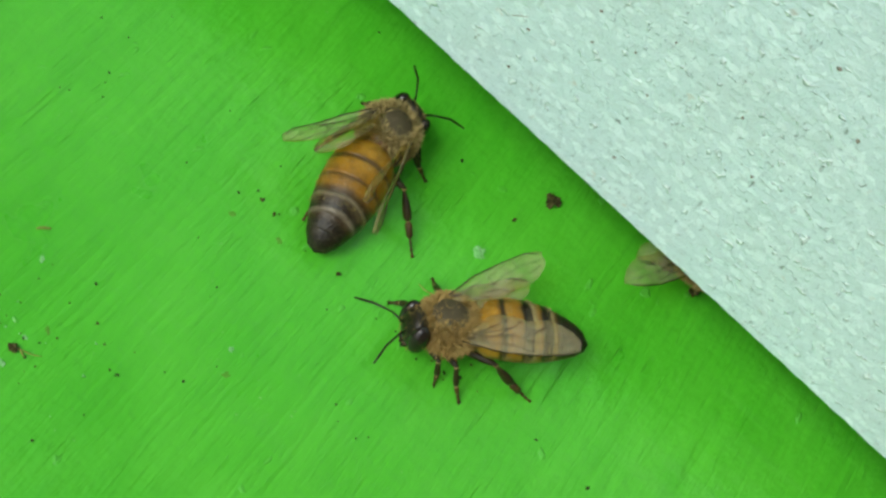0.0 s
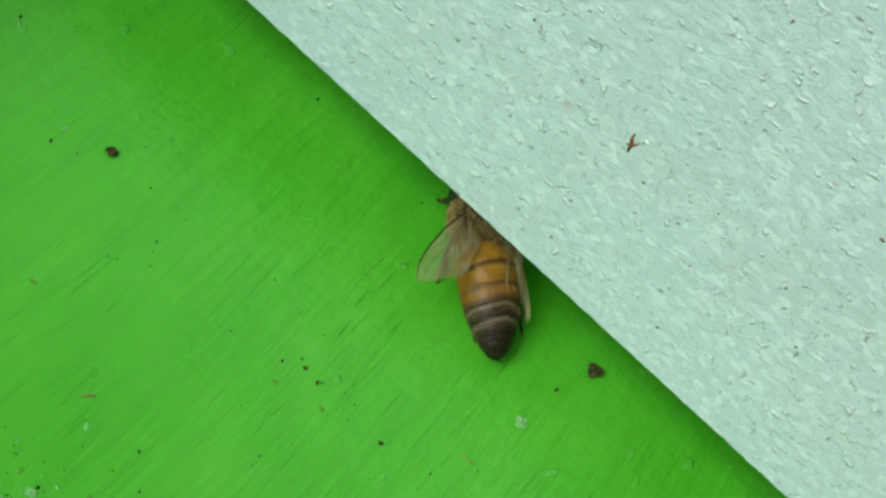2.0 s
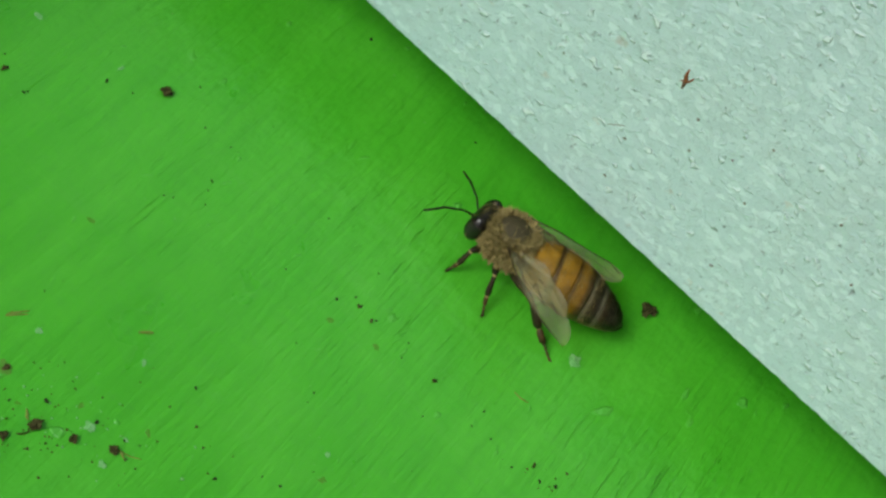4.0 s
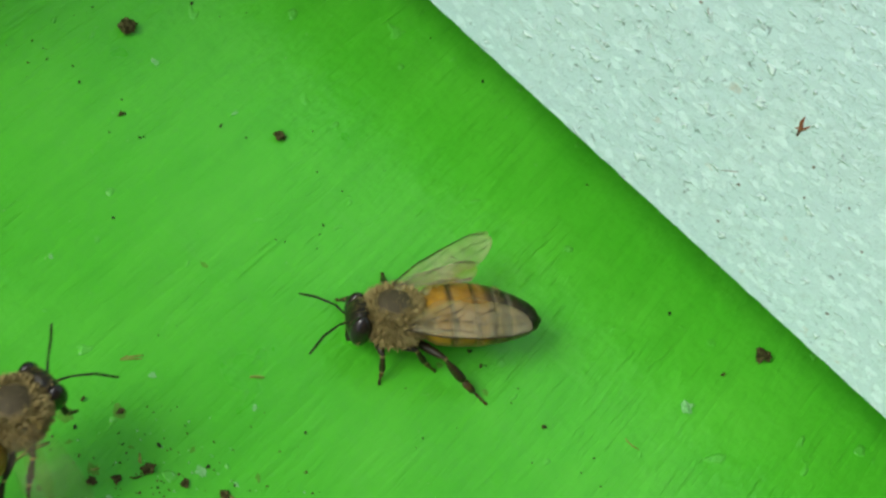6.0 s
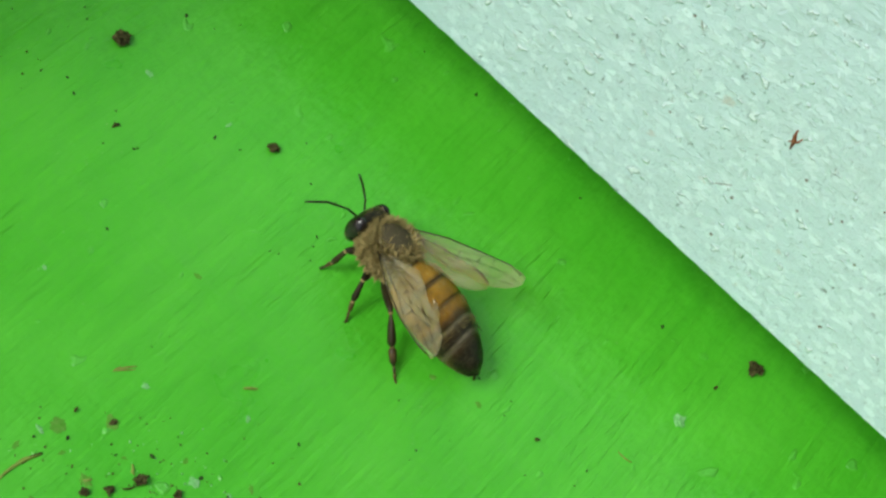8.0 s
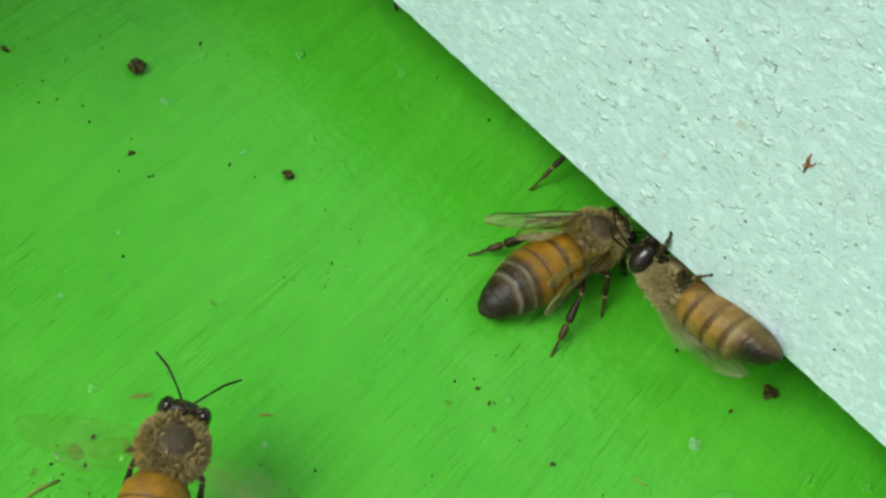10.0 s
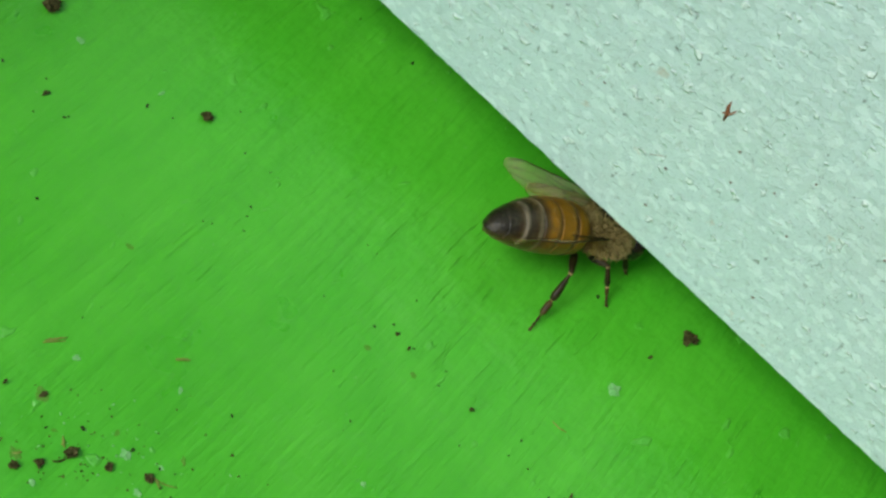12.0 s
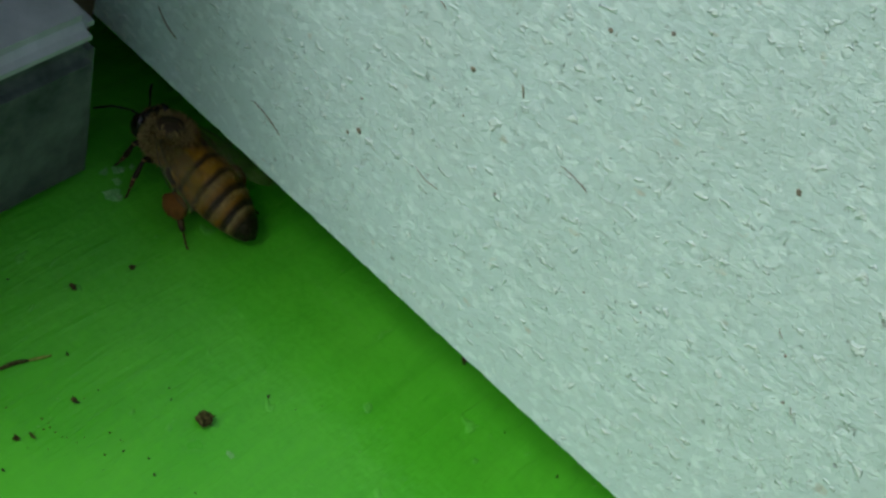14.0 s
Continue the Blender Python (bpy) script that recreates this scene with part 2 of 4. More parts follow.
RUST = plain("rust_mark", (0.16, 0.05, 0.02), (0.34, 0.14, 0.07), 2200, 0.8, 0.00004, 0.2)
STAIN = plain("brown_stain", (0.10, 0.085, 0.06), (0.33, 0.30, 0.24), 1600, 0.8, 0.00003, 0.2)

ORANGE, AMBER, TAN = (0.33, 0.165, 0.011), (0.235, 0.112, 0.008), (0.30, 0.235, 0.10)
OLIVE, DULL = (0.31, 0.175, 0.030), (0.22, 0.12, 0.020)
BROWN, UMBER, BLACK = (0.085, 0.045, 0.011), (0.040, 0.024, 0.008), (0.012, 0.010, 0.005)
AMBER_HALF = banded("amber_dark_tail", [
    (0.00, (0.20, 0.10, 0.03)), (0.06, ORANGE), (0.20, ORANGE), (0.235, BROWN), (0.255, BROWN), (0.275, ORANGE), (0.40, AMBER),
    (0.43, BROWN), (0.455, AMBER), (0.50, AMBER), (0.54, BROWN), (0.575, UMBER), (0.60, (0.17, 0.14, 0.08)), (0.63, UMBER), (0.70, BLACK), (0.725, (0.17, 0.14, 0.09)), (0.765, UMBER), (0.82, BLACK), (0.86, BLACK), (1.0, BLACK)])
STRIPED = banded("amber_striped", [
    (0.00, (0.20, 0.10, 0.03)), (0.05, ORANGE), (0.19, ORANGE), (0.225, BROWN), (0.25, BLACK), (0.27, ORANGE), (0.38, AMBER), (0.41, BLACK),
    (0.47, BLACK), (0.49, TAN), (0.545, AMBER), (0.57, BLACK), (0.645, BLACK), (0.665, TAN), (0.70, BROWN), (0.725, BLACK), (1.0, BLACK)])
ORANGE_FRONT = banded("orange_front_striped_tail", [
    (0.00, (0.20, 0.10, 0.03)), (0.05, ORANGE), (0.21, ORANGE), (0.228, BROWN), (0.245, ORANGE), (0.38, AMBER), (0.41, UMBER), (0.465, UMBER),
    (0.485, (0.26, 0.19, 0.075)), (0.57, (0.26, 0.17, 0.06)), (0.60, UMBER), (0.665, UMBER), (0.685, (0.26, 0.19, 0.075)), (0.77, (0.26, 0.19, 0.075)), (0.80, BLACK), (1.0, BLACK)])
SOFT_STRIPED = banded("soft_striped", [
    (0.00, (0.25, 0.15, 0.05)), (0.05, OLIVE), (0.18, OLIVE), (0.215, BROWN), (0.24, BROWN), (0.265, OLIVE), (0.38, DULL), (0.41, BROWN), (0.44, BROWN),
    (0.46, OLIVE), (0.54, DULL), (0.57, BROWN), (0.61, BROWN), (0.63, (0.30, 0.20, 0.07)), (0.70, BROWN), (0.78, BLACK), (1.0, BLACK)])
PALE_STRIPED = banded("pale_striped", [
    (0.00, (0.25, 0.15, 0.05)), (0.05, ORANGE), (0.17, ORANGE), (0.205, BROWN), (0.235, UMBER), (0.26, ORANGE), (0.36, ORANGE), (0.39, BROWN), (0.42, UMBER), (0.45, (0.30, 0.20, 0.06)),
    (0.52, AMBER), (0.56, UMBER), (0.60, UMBER), (0.625, (0.30, 0.20, 0.06)), (0.69, AMBER), (0.725, UMBER), (0.76, BLACK), (0.785, (0.27, 0.20, 0.08)), (0.83, BROWN), (0.86, BLACK), (1.0, BLACK)])


# ---- mesh helpers (all lengths in millimetres) ----
def mesh_object(name, verts, faces, material, parent=None, smooth=True):
    data = bpy.data.meshes.new(name)
    data.from_pydata([tuple(c * MM for c in v) for v in verts], [], faces)
    data.materials.append(material)
    if smooth:
        data.polygons.foreach_set("use_smooth", [True] * len(data.polygons))
    data.update()
    ob = new(name, data)
    ob.parent = parent
    return ob


def tube(points, radii, sides=8, squash=1.0):
    """A capped tube along points; squash flattens it across its second axis."""
    verts, faces = [], []
    points = [Vector(p) for p in points]
    ref = Vector((0.13, 0.21, 1.0))
    for i, p in enumerate(points):
        d = (points[min(i + 1, len(points) - 1)] - points[max(i - 1, 0)]).normalized()
        u = d.cross(ref).normalized()
        v = u.cross(d)
        for k in range(sides):
            a = 2 * math.pi * k / sides
            verts.append(p + radii[i] * (math.cos(a) * u * squash + math.sin(a) * v))
    for i in range(len(points) - 1):
        for k in range(sides):
            faces.append((i * sides + k, i * sides + (k + 1) % sides, (i + 1) * sides + (k + 1) % sides, (i + 1) * sides + k))
    faces.append(tuple(range(sides - 1, -1, -1)))
    faces.append(tuple((len(points) - 1) * sides + k for k in range(sides)))
    return verts, faces


def merged(*pieces):
    verts, faces = [], []
    for v, f in pieces:
        base = len(verts)
        verts += list(v)
        faces += [tuple(base + i for i in face) for face in f]
    return verts, faces


def blob(centre, size, rings=14, sides=20, shape=None):
    """A rounded body; shape(direction) scales it."""
    verts, faces = [], []
    for i in range(rings + 1):
        th = math.pi * i / rings
        for k in range(sides):
            a = 2 * math.pi * k / sides
            d = Vector((math.cos(th), math.sin(th) * math.cos(a), math.sin(th) * math.sin(a)))
            s = shape(d) if shape else 1.0
            verts.append((centre[0] + size[0] * d.x * s, centre[1] + size[1] * d.y * s, centre[2] + size[2] * d.z * s))
    for i in range(rings):
        for k in range(sides):
            faces.append((i * sides + k, (i + 1) * sides + k, (i + 1) * sides + (k + 1) % sides, i * sides + (k + 1) % sides))
    return verts, faces


def hairs(count, surface, length, rng, width=0.035, lean=(0, 0, 0)):
    """Fine hairs: surface(rng) gives a root and its outward way."""
    verts, faces = [], []
    for _ in range(count):
        root, way = surface(rng)
        way = (way + Vector((rng.uniform(-.9, .9), rng.uniform(-.9, .9), rng.uniform(-.9, .9))) + Vector(lean)).normalized()
        side = way.cross(Vector((rng.uniform(-1, 1), rng.uniform(-1, 1), rng.uniform(-1, 1)))).normalized() * width * rng.uniform(0.6, 1.2)
        l = length * rng.uniform(0.55, 1.25)
        bend = Vector((rng.uniform(-.15, .15), rng.uniform(-.15, .15), rng.uniform(-.15, .15))) * l
        n = len(verts)
        verts += [root - side, root + side, root + way * l * 0.6 + side * 0.6 + bend, root + way * l]
        faces += [(n, n + 1, n + 2), (n, n + 2, n + 3)]
    return verts, faces


# ---- a bee: head along +x, feet at z = 0 ----
def abdomen_radius(u):
    """Half width of the abdomen from the waist (0) to the tip (1)."""
    knots = ((0.0, 0.95), (0.05, 1.50), (0.14, 1.95), (0.30, 2.08), (0.48, 2.05), (0.63, 1.84), (0.77, 1.50), (0.89, 1.10), (0.96, 0.72), (1.0, 0.14))
    for (a, ra), (b, rb) in zip(knots, knots[1:]):
        if u <= b:
            s = (u - a) / (b - a)
            s = s * s * (3 - 2 * s) * 0.35 + s * 0.65
            return ra + (rb - ra) * s
    return 0.05


def abdomen_centre(u, sag):
    return 0.55 - 7.65 * u, 2.75 - sag * u * u


def tergite(u0, u1, sag):
    """One plate of the abdomen; each plate's hind rim stands proud of the next."""
    verts, faces, sides = [], [], 28
    steps = [0.0, 0.12, 0.3, 0.5, 0.7, 0.88, 1.0, 1.0]
    for i, s in enumerate(steps):
        u = u0 + (u1 - u0) * s
        x, z = abdomen_centre(min(u, 1.0), sag)
        r = abdomen_radius(min(u, 1.0)) * (1.0 + 0.012 * s) - (0.015 if s == 0 else 0.0)
        if i == len(steps) - 1:
            r *= 0.93
        for k in range(sides):
            a = 2 * math.pi * k / sides
            verts.append((x - (0.10 if math.sin(a) < 0 else 0.0) * s, r * math.cos(a), z + r * 0.86 * math.sin(a)))
    for i in range(len(steps) - 1):
        for k in range(sides):
            faces.append((i * sides + k, i * sides + (k + 1) % sides, (i + 1) * sides + (k + 1) % sides, (i + 1) * sides + k))
    if u1 >= 0.99:
        faces.append(tuple((len(steps) - 1) * sides + k for k in range(sides)))
    return verts, faces


def wing(name, length, width, flip, parent, hind=False, beating=False, skin=MEMBRANE):
    """A wing along +x from its hinge, its stiff front edge towards -y (flip: +y)."""
    n, m = 22, 5
    verts, faces = [], []

    def edge(u, front):
        w = min(1.0, 0.12 + u / (0.42 if not hind else 0.34)) ** 0.75 * math.sqrt(max(0.0, 1.0 - (max(0.0, u - 0.45) / 0.552) ** 2.4))
        lobe = 1.0 - 0.16 * math.exp(-((u - 0.55) / 0.09) ** 2) if not front else 1.0
        return (-0.28 if front else 0.66) * w * width * lobe

    for layer in (0.008, -0.008):
        for i in range(n + 1):
            u = math.sin(0.5 * math.pi * i / n)
            a, b = edge(u, True), edge(u, False)
            for j in range(m + 1):
                y = a + (b - a) * j / m
                z = 0.10 * math.sin(u * 9 + j) * (0.3 + u) + 0.06 * math.cos(j * 2.4) - 0.25 * (j / m) * u
                verts.append((u * length, y * flip, z + layer))
    row = m + 1
    for layer in (0, 1):
        base = layer * (n + 1) * row
        for i in range(n):
            for j in range(m):
                q = (base + i * row + j, base + (i + 1) * row + j, base + (i + 1) * row + j + 1, base + i * row + j + 1)
                faces.append(q if layer == 0 else q[::-1])
    rim = [i * row for i in range(n + 1)] + [n * row + j for j in range(1, row)] + [i * row + m for i in range(n - 1, -1, -1)] + [j for j in range(m - 1, 0, -1)]
    half = (n + 1) * row
    for a, b in zip(rim, rim[1:] + rim[:1]):
        faces.append((a, b, half + b, half + a))
    ob = mesh_object(name, verts, faces, BLURRED if beating else skin, parent)
    if beating:
        return ob

    def on(u, v):
        a, b = edge(u, True), edge(u, False)
        return Vector((u * length, (a + (b - a) * v) * flip, 0.10 * math.sin(u * 9 + v * m) * (0.3 + u) + 0.06 * math.cos(v * m * 2.4) - 0.25 * v * u + 0.03))

    runs = [[(0.0, .02), (.3, .01), (.6, .0), (.85, .01), (.96, .12)], [(0.02, .2), (.25, .25), (.45, .22), (.62, .10)], [(0.02, .3), (.2, .45), (.4, .5), (.58, .42), (.8, .35)]]
    if not hind:
        runs += [[(.05, .5), (.2, .75), (.38, .9)], [(.4, .5), (.44, .22)], [(.58, .42), (.6, .12)], [(.4, .5), (.5, .78), (.62, .7)], [(.58, .42), (.62, .7), (.72, .8)], [(.72, .38), (.7, .1)], [(.2, .45), (.22, .24)], [(.3, .48), (.42, .72), (.48, .95)], [(.5, .46), (.56, .62), (.62, .70), (.74, .92)], [(.8, .36), (.88, .40), (.95, .5)], [(.62, .70), (.80, .66), (.93, .75)], [(.02, .38), (.22, .62), (.42, .72)]]
    pieces = []
    for k, run in enumerate(runs):
        pts = [on(u, v) for u, v in run]
        r = (0.050 if k == 0 else 0.025) * (0.7 if skin is CLEAR else 1.0)
        pieces.append(tube(pts, [r * (1 - 0.35 * i / len(pts)) for i in range(len(pts))], 5))
    veins = mesh_object("venation", *merged(*pieces), VEIN, ob)
    veins["label"] = "dark brown wing veins"
    return ob


def leg(name, pts, side, parent, broad=0.0):
    """Thigh, shin and foot with pale rings at the joints; pts are hip, knee, ankle, toe."""
    hip, knee, ankle, toe = (Vector((p[0], p[1] * side, p[2])) for p in pts)
    mid = hip.lerp(knee, 0.5)
    thigh = mesh_object(name, *merged(tube([hip, hip.lerp(knee, 0.2), mid, hip.lerp(knee, 0.9), knee], [0.20, 0.28, 0.29, 0.21, 0.14], 9), blob(knee, (0.16, 0.16, 0.16), 6, 8)), LEG, parent)
    w = 0.19 + broad
    mesh_object("shin", *tube([knee, knee.lerp(ankle, 0.12), knee.lerp(ankle, 0.4), knee.lerp(ankle, 0.78), knee.lerp(ankle, 0.93), ankle], [0.12, 0.16, w * 0.9, w * 1.15, w * 1.0, 0.13], 10, 1.0 if not broad else 0.7), LEG, thigh)
    for at, toward, r in ((knee, ankle, 0.165), (ankle, toe, 0.15)):
        ring = mesh_object("joint_ring", *tube([at, at + (toward - at).normalized() * 0.14], [r, r], 9), JOINT, thigh)
        ring["label"] = "pale yellowish leg joint"
    a, b, c = ankle.lerp(toe, 0.48), ankle.lerp(toe, 0.66), ankle.lerp(toe, 0.83)
    foot = merged(tube([ankle, ankle.lerp(toe, 0.1), ankle.lerp(toe, 0.38), a], [0.12, 0.16 + broad * 0.6, 0.15 + broad * 0.5, 0.09], 8),
                  tube([a, a.lerp(b, .7), b], [0.06, 0.11, 0.08], 7), tube([b, b.lerp(c, .7), c], [0.06, 0.10, 0.08], 7),
                  tube([c, toe + Vector((0, 0, 0.05))], [0.06, 0.12], 7),
                  tube([toe, toe + Vector((0.18, 0.12 * side, -0.02))], [0.06, 0.02], 5), tube([toe, toe + Vector((0.02, 0.22 * side, -0.02))], [0.06, 0.02], 5))
    tarsus = mesh_object("foot", *foot, LEG_PALE, thigh)
    tarsus["label"] = "paler brown jointed foot with claws"
    return thigh


STAND = (((3.0, 0.8, 1.9), (3.7, 1.7, 2.1), (3.9, 2.3, 0.9), (4.2, 2.6, 0.08)),
         ((1.8, 1.1, 1.7), (1.75, 2.35, 2.35), (1.4, 3.25, 1.15), (0.9, 4.1, 0.08)),
         ((0.7, 1.0, 1.7), (-1.2, 2.1, 2.5), (-2.9, 2.7, 1.3), (-4.9, 3.3, 0.08)))
TUCK = (((3.0, 0.7, 1.9), (3.7, 1.0, 1.5), (3.3, 0.8, 0.8), (3.7, 0.4, 0.3)),
        ((1.8, 0.8, 1.7), (1.8, 1.2, 1.5), (1.3, 1.1, 0.8), (1.1, 1.0, 0.08)),
        ((0.7, 0.8, 1.7), (0.2, 1.1, 1.5), (0.9, 1.1, 0.8), (0.6, 1.0, 0.08)))
REACH = (TUCK[0], ((1.8, 1.2, 1.8), (1.75, 3.2, 2.6), (1.5, 5.0, 1.4), (1.2, 6.6, 0.08)), TUCK[2])
HANG = (((3.0, 1.0, 1.9), (4.0, 1.7, 1.6), (3.8, 2.0, 0.6), (4.4, 2.3, -0.5)),
        ((1.8, 1.2, 1.7), (1.9, 2.4, 1.9), (1.3, 3.2, 0.4), (0.9, 3.8, -0.9)),
        ((0.7, 1.1, 1.7), (-0.5, 2.2, 1.8), (-1.9, 2.9, 0.3), (-3.0, 3.4, -1.2)))


PILES = {}


def shared_fuzz(name, material, parent, make):
    """Fur that all bees of one colour share as mesh data."""
    if (name, material.name) not in PILES:
        PILES[(name, material.name)] = mesh_object(name, *make(), material, parent)
        return PILES[(name, material.name)]
    ob = new(name, PILES[(name, material.name)].data)
    ob.parent = parent
    return ob


def bee(label, plates, fuzz, legs, fold, pollen=False, sag=0.9, seed=1, size=1.0, beating=False, skin=MEMBRANE, group="honey bees at the hive entrance"):
    rng = random.Random(seed)
    thing = new("honey_bee")
    tagged(thing, label, "bee", group)
    thing.scale = (size, size, size)
    # thorax with its shoulder plates
    thorax = mesh_object("thorax", *merged(blob((2.05, 0, 2.95), (1.78, 1.68, 1.52), 16, 24, lambda d: 1.0 - 0.06 * abs(d.x) + 0.04 * max(d.z, 0)),
                                           tube([(0.8, 0, 2.7), (0.3, 0, 2.7)], [0.9, 0.8], 12)), THORAX, thing)
    scutellum = mesh_object("scutellum", *blob((0.72, 0, 3.45), (0.52, 1.08, 0.62), 10, 16, lambda d: 1.0 + 0.05 * noise.noise(d * 3)), SCUTELLUM, thorax)
    scutellum["label"] = "dark brown shield behind the thorax disc"

    def round_thorax(r, low=-0.5, bald=0.05):
        while True:
            d = Vector((r.gauss(0, 1), r.gauss(0, 1), r.gauss(0, 1))).normalized()
            if d.z < low or (Vector((d.x - 0.12, d.y)).length < r.uniform(0.55, 0.86) and d.z > 0 and r.random() > bald):
                continue
            return Vector((2.05 + 1.70 * d.x, 1.62 * d.y, 2.95 + 1.46 * d.z)), d

    def halo(r):
        return round_thorax(r, -0.5, 0.0)

    pile = shared_fuzz("fuzz", fuzz, thorax, lambda: merged(hairs(9000, round_thorax, 0.26, rng, 0.004, (-0.6, 0, 0)), hairs(8500, halo, 0.62, rng, 0.0022)))
    tagged(pile, "dense tan body hair", kind="stuff")
    # head, close against the thorax
    head = mesh_object("head", *merged(blob((4.20, 0, 2.65), (0.74, 1.46, 1.36), 12, 20, lambda d: 1.0 - 0.12 * max(-d.z, 0)), tube([(3.9, 0, 2.7), (3.1, 0, 2.8)], [0.65, 0.7], 10),
                                       tube([(4.45, 0.35, 1.75), (4.6, 0.1, 1.2)], [0.3, 0.12], 7), tube([(4.45, -0.35, 1.75), (4.6, -0.1, 1.2)], [0.3, 0.12], 7)), BLACK_HORN, thing)
    for s in (1, -1):
        eye = mesh_object("compound_eye", *blob((4.22, 1.06 * s, 2.78), (0.66, 0.52, 1.10), 14, 18), EYE, head)
        eye["label"] = "glossy black compound eye"
        base = Vector((4.85, 0.30 * s, 2.75))
        elbow = base + Vector((0.65, 0.55 * s, 0.30))
        tip = elbow + Vector((1.85, 1.75 * s, -0.75))
        mid = elbow.lerp(tip, 0.5) + Vector((0.08, -0.05 * s, 0.22))
        antenna = mesh_object("antenna", *merged(tube([base, base.lerp(elbow, .5), elbow], [0.06, 0.075, 0.07], 7), tube([elbow, elbow.lerp(mid, .5), mid, mid.lerp(tip, .6), tip], [0.055, 0.075, 0.08, 0.08, 0.06], 7)), BLACK_HORN, head)
        antenna["label"] = "black elbowed antenna"

    def round_head(r):
        d = Vector((r.gauss(-0.2, .7), r.gauss(0, .6), r.gauss(0.4, .8))).normalized()
        return Vector((4.20 + 0.68 * d.x, 1.42 * d.y, 2.65 + 1.3 * d.z)), d

    tagged(shared_fuzz("face_fuzz", fuzz, head, lambda: hairs(600, round_head, 0.24, rng, 0.003)), "short pale face hair", kind="stuff")
    # abdomen of six overlapping plates
    abdomen = mesh_object("abdomen", *tube([(0.7, 0, 2.7), (0.5, 0, 2.72), (0.2, 0, 2.74)], [0.7, 0.85, 1.2], 14), plates, thing)
    cuts = (0.03, 0.245, 0.43, 0.60, 0.755, 0.885, 1.0)
    for u0, u1 in zip(cuts, cuts[1:]):
        mesh_object("plate", *tergite(u0 - 0.012, u1, sag), plates, abdomen)

    def round_abdomen(r):
        u = r.choice((0.05, 0.10, 0.15, 0.26, 0.29, 0.44, 0.47, 0.61, 0.64)) + r.uniform(0, 0.03)
        a = r.uniform(-0.35, math.pi + 0.35)
        x, z = abdomen_centre(u, sag)
        rad = abdomen_radius(u) * 1.0
        return Vector((x, rad * math.cos(a), z + rad * 0.86 * math.sin(a))), Vector((-1.6, math.cos(a) * 0.7, math.sin(a) * 0.7)).normalized()

    tagged(shared_fuzz("band_fuzz", FUZZ_TAN, abdomen, lambda: hairs(1500, round_abdomen, 0.16, rng, 0.003)), "pale hair bands across the plates", kind="stuff")
    # legs
    for i, pts in enumerate(legs):
        for s in (1, -1):
            part = leg(("foreleg", "middle_leg", "hind_leg")[i], pts, s, thing, 0.17 if i == 2 else 0.0)
            if pollen and i == 2:
                knee, ankle = Vector(pts[1]), Vector(pts[2])
                c = knee.lerp(ankle, 0.62)
                load = mesh_object("pollen_load", *blob((c.x, (c.y + 0.25) * s, c.z), (1.05, 0.74, 0.92), 12, 16, lambda d: 1.0 + 0.12 * noise.noise(d * 2.2)), POLLEN, part)
                load["label"] = "orange-brown pollen pellet on the shin"
    # wings
    for s in (1, -1):
        fore = wing("forewing", 7.5, 2.45, s, thing, False, beating, skin)
        back_wing = wing("hind_wing", 5.3, 2.0, s, thing, True, beating, skin)
        fore["label"] = back_wing["label"] = "clear amber-tinted wing"
        fore.matrix_basis, back_wing.matrix_basis = wing_poses(fold[0] if s > 0 else fold[1], s)
    return thing


def wing_poses(fold, s):
    """Where a forewing and a hind wing sit: fold is the turn from straight ahead, alone or with a tilt that drops the front edge and a rise of the tip; s is +1 for the left side."""
    fold, tilt, rise = (*fold, 0.0, 0.0)[:3] if isinstance(fold, tuple) else (fold, 0.0, 0.0)
    lie = tilt + 4 + max(0.0, fold - 150) * 0.7
    lift = 13 - max(0.0, fold - 150) * 0.5 + rise
    fore = pose(2.05 * MM, 1.40 * s * MM, 4.05 * MM, 0, 0, fold * s) @ pose(0, 0, 0, lie * s, 3 - lift, 0)
    hind = pose(1.6 * MM, 1.35 * s * MM, 3.90 * MM, 0, 0, (fold + 11) * s) @ pose(0, 0, 0, lie * s, 4 - lift, 0)
    return fore, hind


# ---- the hive: board, front wall, side rail, plain box behind ----
def box(name, lo, hi, material, parent=None, bevel=0.0):
    bm = bmesh.new()
    bmesh.ops.create_cube(bm, size=1.0)
    for v in bm.verts:
        v.co = Vector([(lo[i] if v.co[i] < 0 else hi[i]) * MM for i in range(3)])
    if bevel:
        bmesh.ops.bevel(bm, geom=bm.edges[:], offset=bevel * MM, segments=2, affect="EDGES")
    data = bpy.data.meshes.new(name)
    bm.to_mesh(data)
    bm.free()
    data.materials.append(material)
    ob = new(name, data)
    ob.parent = parent
    return ob


board = tagged(box("floor", (-150, -131, -22), (150, 300, 0), GREEN, None, 0.8), "bright green painted wooden landing board, brush-marked and scuffed", "landing board", kind="structure")


